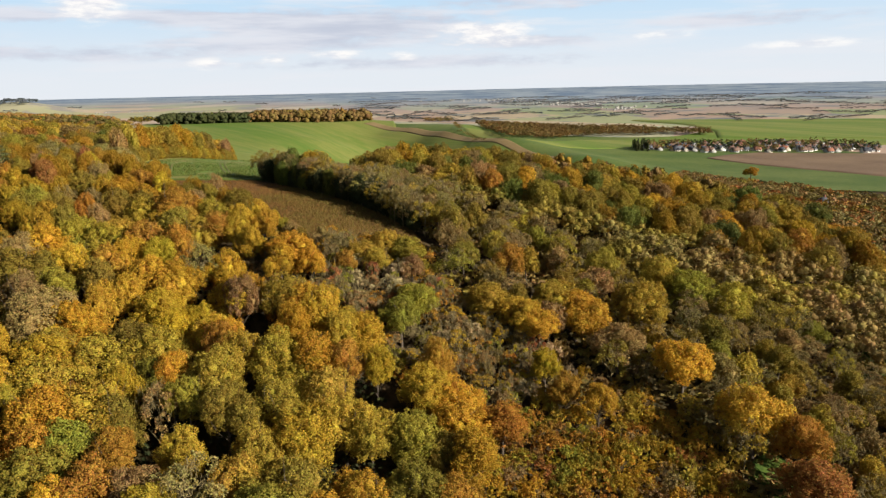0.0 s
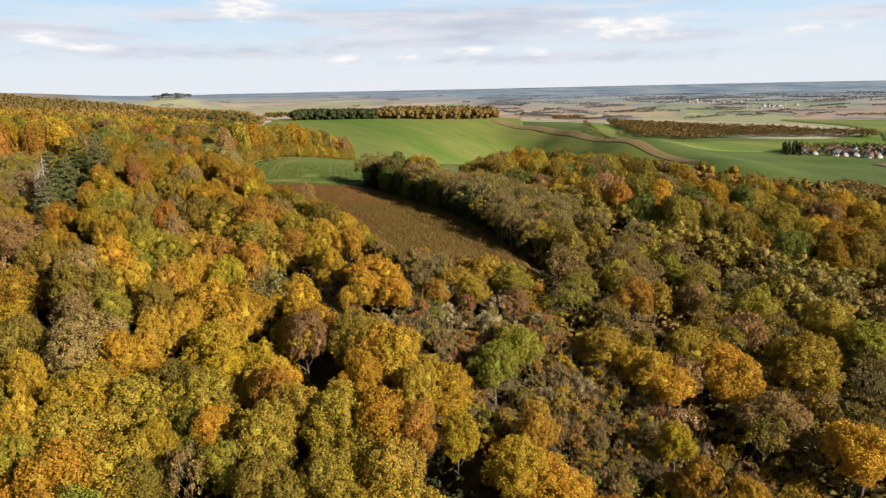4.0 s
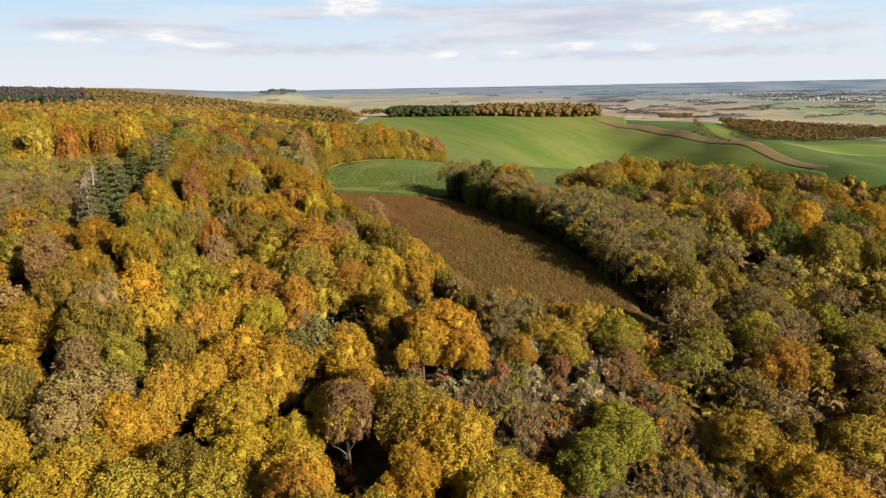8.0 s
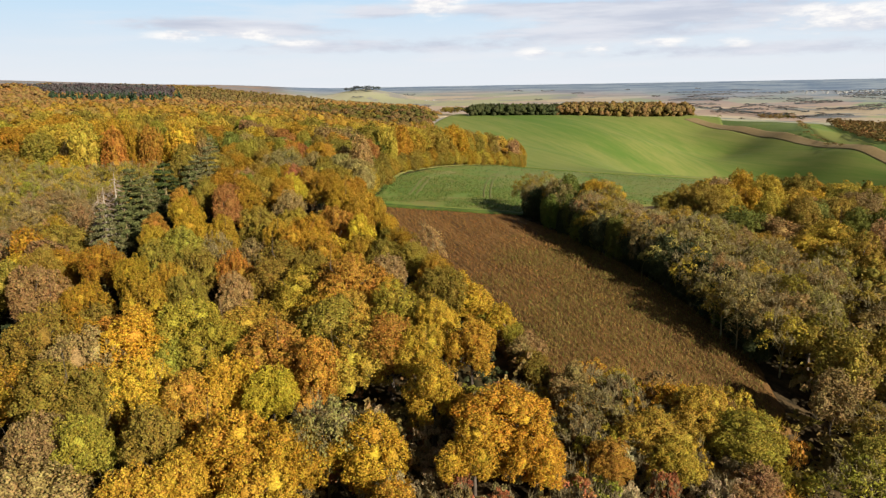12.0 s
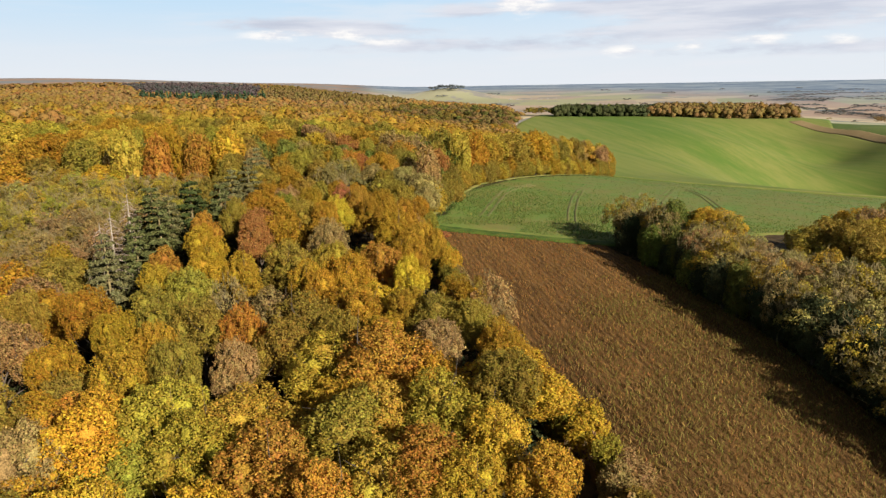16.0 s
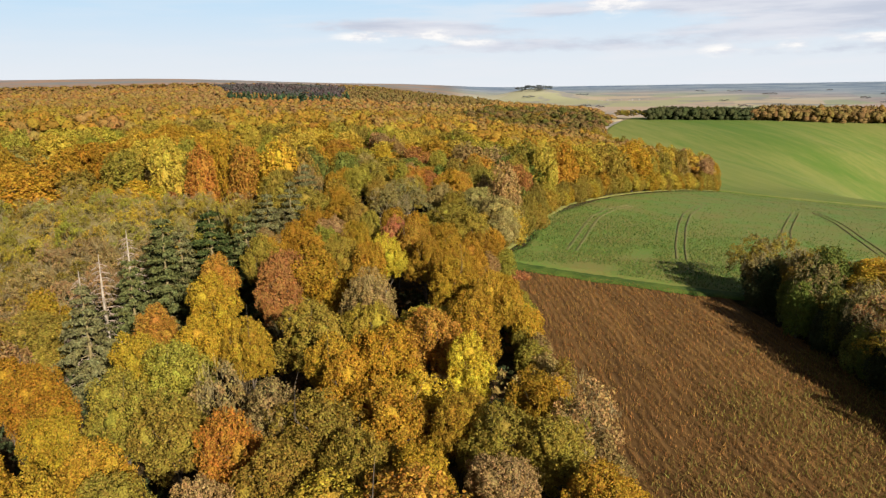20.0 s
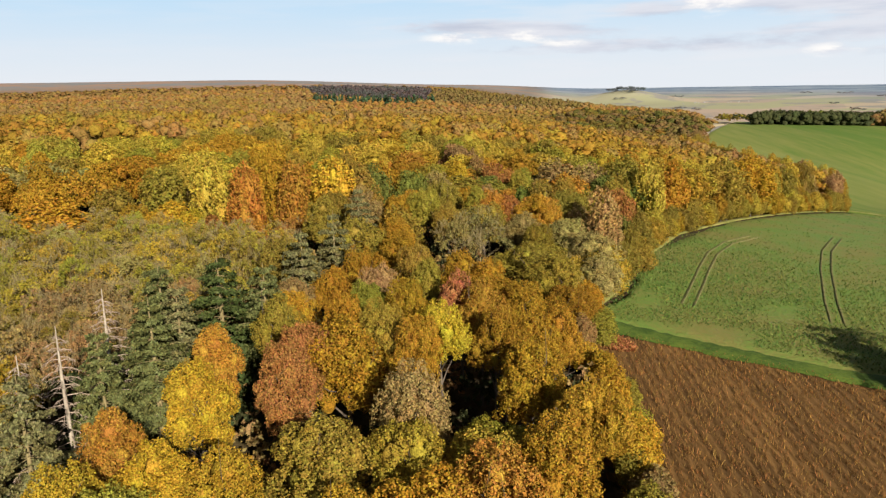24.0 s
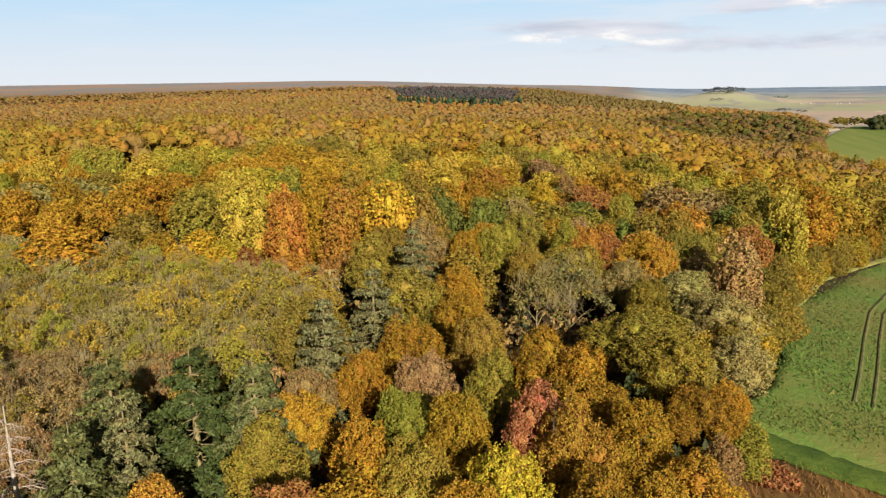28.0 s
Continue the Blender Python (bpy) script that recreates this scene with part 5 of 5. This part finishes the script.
wood("valley_scrub", clear_of(scatter(RIGHT, 4.2, rng), PLACED, 2.5), ["brown"] * 5 + ["grey"] * 4 + ["rust"] * 2 + ["olive"] * 2 + ["dark"], "brown scrub running down to the valley fields", LOW_FAR, (1.1, 2.2), (0.9, 1.9), "scrub")
COPSE = [(-312, 778), (-219, 830), (-104, 878), (-92, 900), (-200, 906), (-320, 850)]
ROUND = [leafy(80, 0.5, 9, 7, 4, 0.6, 8, 0.9, 5.6, 5.0, 1.3) for _ in range(6)]
q = scatter(COPSE, 5.8, rng, 0.6)
pines = q[:, 0] < -228
wood("hilltop_copse", q[~pines], ["olive"] * 4 + ["brown"] * 4 + ["ochre"] * 2, "rounded olive and russet trees of the copse on the green hill", ROUND, (1.7, 2.7), (1.05, 1.55), mat=LEAF_FAR, even=0.6, depth=0.62)
wood("hilltop_pines", q[pines], ["dark"] * 3 + ["green"], "dark pines at the end of the hilltop copse", ROUND, (1.6, 2.3), (1.0, 1.3), mat=LEAF_FAR, even=0.3, depth=0.8)
wood("copse_tail", scatter([(-340, 764), (-312, 778), (-318, 800), (-348, 790)], 6.0, rng), ["olive", "dark", "brown"], "low dark trees at the end of the hilltop copse", templates(95, 0.8), (0.8, 1.2), (0.7, 0.9))
THICKET = [(37, 895), (47, 713), (60, 632), (91, 708), (135, 808), (176, 860), (216, 888), (290, 908), (331, 895), (345, 930), (230, 965), (120, 940)]
wood("thicket", scatter(THICKET, 5.0, rng), ["brown"] * 4 + ["rust"] + ["grey"] * 4, "brown thicket on the valley slope", templates(40, 1.0), (0.8, 1.3), (0.45, 0.75), even=0.5, depth=0.75)


# ---- field details ----
def ribbon(name, line, width, mat, label, lift, category, n=60, sag=0.0):
    """A narrow strip lying along a line, with soft shoulders."""
    p = side(line, n)
    t = np.gradient(p, axis=0)
    t /= np.linalg.norm(t, axis=1)[:, None]
    nor = np.stack([-t[:, 1], t[:, 0]], 1)
    rr = np.random.default_rng(n)
    cols = []
    for k, w in enumerate((-0.5, -0.3, 0.0, 0.3, 0.5)):
        q = p + nor * (w * width * rr.uniform(0.85, 1.15, n))[:, None]
        z = ground_z(q[:, 0], q[:, 1]) + lift + (0.0, 0.06, -sag, 0.06, 0.0)[k] - (0.1 if k in (0, 4) else 0.0)
        cols.append(np.concatenate([q, z[:, None]], 1))
    verts = np.stack(cols, 1).reshape(-1, 3)
    i, j = np.meshgrid(np.arange(n - 1) * 5, np.arange(4), indexing="ij")
    faces = np.stack([i + j, i + j + 5, i + j + 6, i + j + 1], 2).reshape(-1, 4)
    return tagged(new(name, mesh_of(name, verts, faces, [mat], smooth_faces=True)), label, category, kind="structure")


VERGE = plain_material("lush_grass", (0.028, 0.06, 0.009), (0.095, 0.135, 0.02), 0.35, 0.9, 0.7, 0.1, 3.0)
MARGIN = plain_material("dry_grass", (0.13, 0.15, 0.03), (0.29, 0.25, 0.08), 0.3, 0.9, 0.7, 0.1, 3.0)
RUT = plain_material("bare_rut_soil", (0.08, 0.085, 0.03), (0.24, 0.21, 0.085), 0.8, 0.95, 0.6, 0.05, 4.0)
ribbon("grass_verge", [(-86.5, 190.6), (-80, 190.2), (-73, 191.8), (-60, 195.6), (-47, 201)], 3.4, VERGE, "strip of lush green grass between two fields", 0.45, "grass")
ribbon("grass_margin", [(-86.3, 194), (-88.4, 203), (-96.5, 226), (-101, 242), (-103.5, 271), (-106.4, 320), (-109, 366)], 1.3, MARGIN, "dry grass margin along the forest edge", 0.4, "grass")
ribbon("headland", [(-108, 369.5), (-60, 376), (-10, 383), (44, 391.5)], 5.0, MARGIN, "tan grass headland at the far edge of the crop", 0.8, "grass")
TRACKS = [[(-79.6, 203.6), (-82.6, 212), (-86.4, 222), (-90.3, 233), (-92.8, 244.5), (-93, 256)], [(-64.6, 212.2), (-68.2, 221), (-74.8, 239.4), (-80, 256), (-84, 275)],
          [(-52.0, 231.7), (-55.1, 238.3), (-59.4, 255.1), (-62.3, 271.0), (-66, 292)], [(-62.5, 304.4), (-53.4, 283.0), (-46.5, 263.0), (-40, 246)]]
for line in TRACKS:
    p = np.array(line, float)
    t = np.gradient(p, axis=0)
    t /= np.linalg.norm(t, axis=1)[:, None]
    nor = np.stack([t[:, 1], -t[:, 0]], 1)
    for shift in (0.0, 1.5):
        ob = ribbon("wheel_track", [tuple(v) for v in p + nor * shift], 0.3, RUT, "dark tractor rut pressed into the green crop", 0.36, "wheel track", sag=0.07)
        ob["group"] = "tractor ruts in the crop"


def blades(name, q, height, width, tints, label, category, lift=0.2, lean=0.3):
    """Upright stalks or leaves, one tint each, as one mesh."""
    r = np.random.default_rng(len(q))
    n = len(q)
    z = ground_z(q[:, 0], q[:, 1]) + lift
    base = np.concatenate([q, z[:, None]], 1)
    up = np.concatenate([r.normal(0, lean, (n, 2)), np.ones((n, 1))], 1) * (height * r.uniform(0.5, 1.3, n))[:, None]
    a = r.uniform(0, 3.14, n)
    w = np.stack([np.cos(a), np.sin(a), np.zeros(n)], 1) * (width * r.uniform(0.6, 1.3, n))[:, None]
    v = np.stack([base - w, base + w, base + up + w * 0.5, base + up - w * 0.5], 1).reshape(-1, 3)
    c = np.array(tints)[r.integers(len(tints), size=n)] * r.uniform(0.75, 1.25, (n, 1))
    ob = new(name, mesh_of(name, v, np.arange(4 * n).reshape(-1, 4), [LEAF_WOOD], np.repeat(c, 4, axis=0)))
    return tagged(ob, label, category, kind="stuff")


STUBBLE_AREA = [(-83, 188), (-65, 166), (-36, 138), (-22, 127), (-14, 126), (-2, 138), (-5, 148), (-19, 166), (-38, 186), (-52, 197.5)]
along, across = np.array((0.7, -0.714)), np.array((0.714, 0.7))
lo = np.array((-84.0, 190.0))
u, v = np.meshgrid(np.arange(-20, 110, 0.14), np.arange(-6, 60, 0.27))
q = lo + u.reshape(-1, 1) * along + v.reshape(-1, 1) * across + rng.normal(0, 0.09, (u.size, 2))
q = q[inside(STUBBLE_AREA, q[:, 0], q[:, 1])]
clumped = np.array([noise.noise((0.5 * (x * 0.7 - y * 0.714), 1.6 * (x * 0.714 + y * 0.7), 0.0)) for x, y in q])
q = q[rng.random(len(q)) < 0.62 + clumped * 1.1]
def weediness(q):
    """How far green weeds have taken the field, thickening towards its lower end."""
    drift = np.array([noise.noise((x * 0.11, y * 0.11, 1.0)) for x, y in q])
    return smooth(0.25, 0.8, smooth(-54, -20, q[:, 0] + 0.25 * (q[:, 1] - 150)) + 0.6 * drift)


q = q[rng.random(len(q)) > 0.75 * weediness(q)]
blades("stubble", q, 0.36, 0.03, [(0.22, 0.11, 0.032), (0.14, 0.072, 0.022), (0.27, 0.14, 0.042), (0.21, 0.12, 0.034)], "withered brown stalks standing in rows", "stubble")
q = scatter([(-48, 152), (-22, 127), (-14, 126), (-2, 138), (-5, 148), (-19, 166), (-38, 186), (-46, 180)], 0.25, rng)
q = q[rng.random(len(q)) < weediness(q)]
blades("weed_grass", q, 0.36, 0.045, [(0.14, 0.125, 0.026), (0.17, 0.135, 0.032), (0.19, 0.115, 0.036)], "yellow-green weeds among the stubble", "grass", 0.22, 0.5)
q = scatter([(-85, 192), (-88, 203), (-97, 226), (-103, 265), (-110, 376), (38, 374), (28, 300), (-6, 262), (-38, 221), (-48, 202)], 0.34, rng)
bare = np.array([noise.noise((x * 0.15, y * 0.15, 5.0)) for x, y in q])
q = q[rng.random(len(q)) < (0.95 - 0.9 * smooth(205, 262, q[:, 1])) * smooth(-0.45, 0.0, bare + 0.02 * (q[:, 1] - 203))]
for line in TRACKS:
    p = np.array(line, float)
    t = np.gradient(p, axis=0)
    t /= np.linalg.norm(t, axis=1)[:, None]
    nor = np.stack([t[:, 1], -t[:, 0]], 1)
    for shift in (0.0, 1.5):
        p2 = side(p + nor * shift, 300)
        near = (q[:, 1] > p2[:, 1].min() - 1) & (q[:, 1] < p2[:, 1].max() + 1) & (q[:, 0] > p2[:, 0].min() - 1) & (q[:, 0] < p2[:, 0].max() + 1)
        gap = np.full(len(q), 9.0)
        gap[near] = np.linalg.norm(q[near][:, None] - p2[None], axis=2).min(1)
        q = q[gap > 0.4]
blades("crop_leaf", q, 0.24, 0.085, [(0.05, 0.105, 0.02), (0.08, 0.14, 0.026), (0.15, 0.16, 0.042), (0.11, 0.15, 0.03)], "leafy dark green crop plants", "crop", 0.26, 0.9)
a = rng.uniform(0, 6.28, 1500)
s = np.sqrt(rng.uniform(0, 1, 1500)) * 2.4
blades("bracken", np.stack([-79.0 + s * np.cos(a) * 1.3, 186.2 + s * np.sin(a) * 0.8], 1), 0.3, 0.12, [(0.3, 0.12, 0.045), (0.36, 0.16, 0.06)], "low patch of orange-brown bracken", "bracken", 0.2, 0.6)

# grass clearings below the slope wood
for name, one, other in (("slope_meadow", [(76, 122), (84, 112), (96, 104)], [(90, 140), (104, 130), (118, 120)]), ("slope_glade", [(45, 91), (49, 86)], [(52, 98), (58, 92)])):
    field(name, one, other, VERGE, "patch of bright grass below the slope wood", 0.2, 16, 12)

# strips and hedges on the hill
field("hill_strip", [(-102, 862), (-38, 776), (-1, 710), (48, 616), (82, 544)], [(-90, 876), (-26, 785), (10, 717), (59, 622), (91, 540)], STRIP, "narrow tan strip of ploughed soil along the spur", 1.15, 90, 14)
HEDGEROW = templates(95, 0.6)
wood("hill_hedge", side([(10, 885), (11, 854), (13, 780), (15, 720), (35, 645)], 40) + rng.normal(0, 1.0, (40, 2)), ["grey", "brown"], "low grey hedge on the hill", HEDGEROW, (0.6, 1.0), (0.25, 0.4), "hedge")
wood("crest_bushes", side([(-26, 872), (10, 900)], 20) + rng.normal(0, 2.0, (20, 2)), ["grey", "brown", "dark"], "round grey bushes on the crest", HEDGEROW, (1.0, 1.5), (0.6, 0.9), "bush")
wood("lone_bush", np.array([(-90.0, 882.0), (-66, 896), (-44, 880)]), ["olive", "dark"], "small dark bushes on the hill", HEDGEROW, (0.6, 0.9), (0.3, 0.4), "bush")

# conifers at the far edge of the plateau wood
NEEDLE_FAR = []
for i in range(4):
    k = np.arange(60)
    z = 1.5 + 13.0 * rng.uniform(0, 1, 60)
    a = rng.uniform(0, 6.28, 60)
    s = 2.6 * (1 - z / 15.5) * rng.uniform(0.6, 1.0, 60)
    p = np.stack([np.cos(a) * s, np.sin(a) * s, z], 1)
    NEEDLE_FAR.append(cards(rng, p, np.stack([np.cos(a), np.sin(a), np.full(60, 0.6)], 1), 0.95, 0.7, 0.4))
# needle and bare carry the ridge's cloud shade and haze in their colour
TINTS["needle"] = (0.075, 0.085, 0.075)
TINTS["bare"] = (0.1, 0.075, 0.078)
TINTS["needle_light"] = (0.05, 0.085, 0.04)
wood("far_conifers", scatter([(-648, 528), (-592, 570), (-572, 628), (-582, 634), (-604, 580), (-656, 540)], 4.6, rng), ["needle_light"], "dark row of conifers at the far edge of the forest", NEEDLE_FAR, (1.1, 1.5), (0.75, 1.15))
wood("ridge_wood", scatter(RIDGE, 8.0, rng), ["bare"] * 4 + ["needle"] * 3, "wood on the far ridge, tinted dark purplish for cloud shade", domes(10, 0.8, 5, 3, 5, 3), (1.3, 1.9), (0.7, 1.15), mat=LEAF_FAR, even=0.4, depth=0.8)
wood("ridge_flank_wood", scatter(FLANK, 8.5, rng), ["olive"] * 3 + ["brown"] * 2 + ["grey"] * 3, "brown autumn wood on the flank of the far ridge", domes(10, 0.8, 5, 3, 5, 3), (1.3, 1.9), (1.0, 1.3), mat=LEAF_FAR, even=0.6, depth=0.6)


# ---- the village ----
PLASTER = [plain_material("plaster_" + n, a, b, 0.4, 0.9, 0.2, 0.02) for n, a, b in (("white", (0.58, 0.56, 0.52), (0.68, 0.66, 0.62)), ("cream", (0.42, 0.37, 0.3), (0.52, 0.46, 0.38)), ("grey", (0.3, 0.29, 0.27), (0.4, 0.385, 0.36)))]
TILES = [plain_material("roof_" + n, a, b, 0.5, 0.85, 0.4, 0.05) for n, a, b in (("red", (0.2, 0.085, 0.055), (0.29, 0.13, 0.085)), ("brown", (0.13, 0.08, 0.06), (0.2, 0.13, 0.1)), ("slate", (0.06, 0.065, 0.08), (0.11, 0.115, 0.13)))]
DARK = plain_material("dark_opening", (0.02, 0.022, 0.028), (0.05, 0.052, 0.06), 1.0, 0.25, 0.05, 0.01)


def box(x0, x1, y0, y1, z0, z1):
    v = np.array([(x, y, z) for x in (x0, x1) for y in (y0, y1) for z in (z0, z1)], float)
    return v, np.array([(0, 1, 3, 2), (4, 6, 7, 5), (0, 4, 5, 1), (2, 3, 7, 6), (0, 2, 6, 4), (1, 5, 7, 3)])


def house(x, y, turn, long, wide, wall, tiles, label):
    ob = stand("house", "house", label, "houses of the village", x, y, turn, 1.0, 1.0)
    h, rise = 2.6, wide * 0.5
    v, f = box(-long / 2, long / 2, -wide / 2, wide / 2, -1.0, h)
    gables = np.array([(s * long / 2, t, z) for s in (-1, 1) for t, z in ((-wide / 2, h), (wide / 2, h), (0.02, h + rise - 0.1), (-0.02, h + rise - 0.1))])
    walls = joined([(v, f), (gables, np.array([(0, 1, 2, 3), (4, 5, 6, 7)]))])
    part("wall", mesh_of("house_wall", *walls, [wall]), ob)
    for s in (-1, 1):
        e, o = wide / 2 + 0.4, long / 2 + 0.3
        drop = h - 0.4 * rise / (wide / 2)
        top = [(-o, 0, h + rise), (o, 0, h + rise), (o, s * e, drop), (-o, s * e, drop)]
        v = np.array(top + [(a, b, c - 0.2) for a, b, c in top])
        part("roof", mesh_of("house_roof", v, np.array([(0, 1, 2, 3), (4, 7, 6, 5), (0, 4, 5, 1), (1, 5, 6, 2), (2, 6, 7, 3), (3, 7, 4, 0)]), [tiles]), ob)
    part("chimney", mesh_of("chimney", *box(long * 0.3, long * 0.3 + 0.7, -0.4, 0.3, h + rise * 0.6, h + rise + 0.9), [TILES[0]]), ob)
    for k, px in enumerate((-long * 0.3, 0.0, long * 0.3)):
        tall = (1.0, 2.3) if k != 1 else (0.0, 2.2)
        part("window" if k != 1 else "door", mesh_of("opening", *box(px - 0.55, px + 0.55, -wide / 2 - 0.04, -wide / 2 + 0.05, *tall), [DARK]), ob)
    return ob


VILLAGE = [(197, 680), (250, 684), (330, 700), (425, 698), (460, 760), (400, 800), (320, 795), (250, 770), (200, 730)]
spots = scatter(VILLAGE, 15.0, rng, 0.5)
for x, y in spots:
    w, t = int(rng.integers(3)), int(rng.choice(3, p=(0.14, 0.42, 0.44)))
    says = f"{('white', 'cream', 'grey')[w]} rendered house with a {('red tiled', 'brown tiled', 'slate')[t]} gable roof"
    house(x, y, rng.choice([0.2, 0.35, 1.8]) + rng.normal(0, 0.15), rng.uniform(6.5, 9.5), rng.uniform(5.0, 6.5), PLASTER[w], TILES[t], says)
wood("village_trees", clear_of(scatter(VILLAGE, 7.5, rng), spots, 6.0), ["dark"] * 3 + ["grey"] * 2 + ["brown"] * 2, "dark garden trees between the houses", templates(95, 0.7), (0.5, 0.9), (0.5, 0.85), "garden trees")
wood("village_edge_trees", scatter([(182, 682), (198, 682), (204, 722), (188, 722)], 5.0, rng), ["dark"], "dark conifers at the edge of the village", NEEDLE_FAR, (0.8, 1.1), (0.5, 0.8), "trees")
house(173, 318, 0.7, 6.0, 5.0, PLASTER[0], TILES[2], "small white stone barn half hidden in scrub")["group"] = "barn in the scrub"

# ---- the plain ----
def plain_place(left, r):
    return np.stack([-np.sin(np.radians(left)) * r, np.cos(np.radians(left)) * r], 1)


BLOB = templates(26, 1.5, 4)
rows = []
for i in range(150):
    left, r, n = rng.uniform(-38, 8), rng.uniform(1500, 3300), int(rng.integers(10, 42))
    span_deg = n * 0.10
    rows.append(plain_place(left + np.linspace(-span_deg / 2, span_deg / 2, n) + rng.normal(0, 0.05, n), r + rng.normal(0, 14, n) + np.linspace(-60, 60, n) * rng.normal()))
# blue-grey tints: haze put into the colour of trees on the plain
TINTS["far_tree"] = (0.12, 0.14, 0.15)
TINTS["far_tree_brown"] = (0.16, 0.145, 0.135)
wood("plain_tree_rows", np.concatenate(rows), ["far_tree", "far_tree_brown"], "dark lines of trees across the far plain", BLOB, (0.9, 1.7), (0.3, 0.55))
rows = []
for i in range(26):
    left, r, n = rng.uniform(4, 33), rng.uniform(1700, 3600), int(rng.integers(3, 12))
    rows.append(plain_place(left + np.linspace(0, n * 0.08, n), np.full(n, r) + rng.normal(0, 6, n)))
wood("plain_hedges", np.concatenate(rows), ["far_tree", "far_tree_brown"], "scattered hedges on the far fields", BLOB, (0.9, 1.6), (0.5, 0.9))
a = rng.uniform(0, 6.28, 90)
s = np.sqrt(rng.uniform(0, 1, 90)) * 75
wood("butte_wood", np.stack([-1494 + s * np.cos(a), 2470 + s * np.sin(a)], 1), ["far_tree"], "dark wood on top of a far hill", BLOB, (1.4, 2.2), (0.8, 1.2))
pieces = []
for left0, r0, spread, n in ((-9.5, 2500, 3.4, 120), (-3.0, 3000, 4.0, 60), (-14.0, 2150, 1.5, 30), (25.0, 2700, 1.6, 14), (-20, 2700, 4, 25)):
    small = 0.55 if left0 > 0 else 0.9
    for x, y in plain_place(left0 + rng.normal(0, spread / 2, n), r0 + rng.normal(0, 60, n)):
        l, w, h = rng.uniform(4, 9) * small, rng.uniform(4, 6) * small, rng.uniform(3, 5.5) * small
        v, f = box(-l / 2, l / 2, -w / 2, w / 2, -2, h)
        pieces.append((v + np.array((x, y, float(ground_z(x, y)))), f))
tagged(new("distant_town", mesh_of("distant_town", *joined(pieces), [PLASTER[2]])), "pale houses of towns scattered on the far plain", "town", kind="stuff")
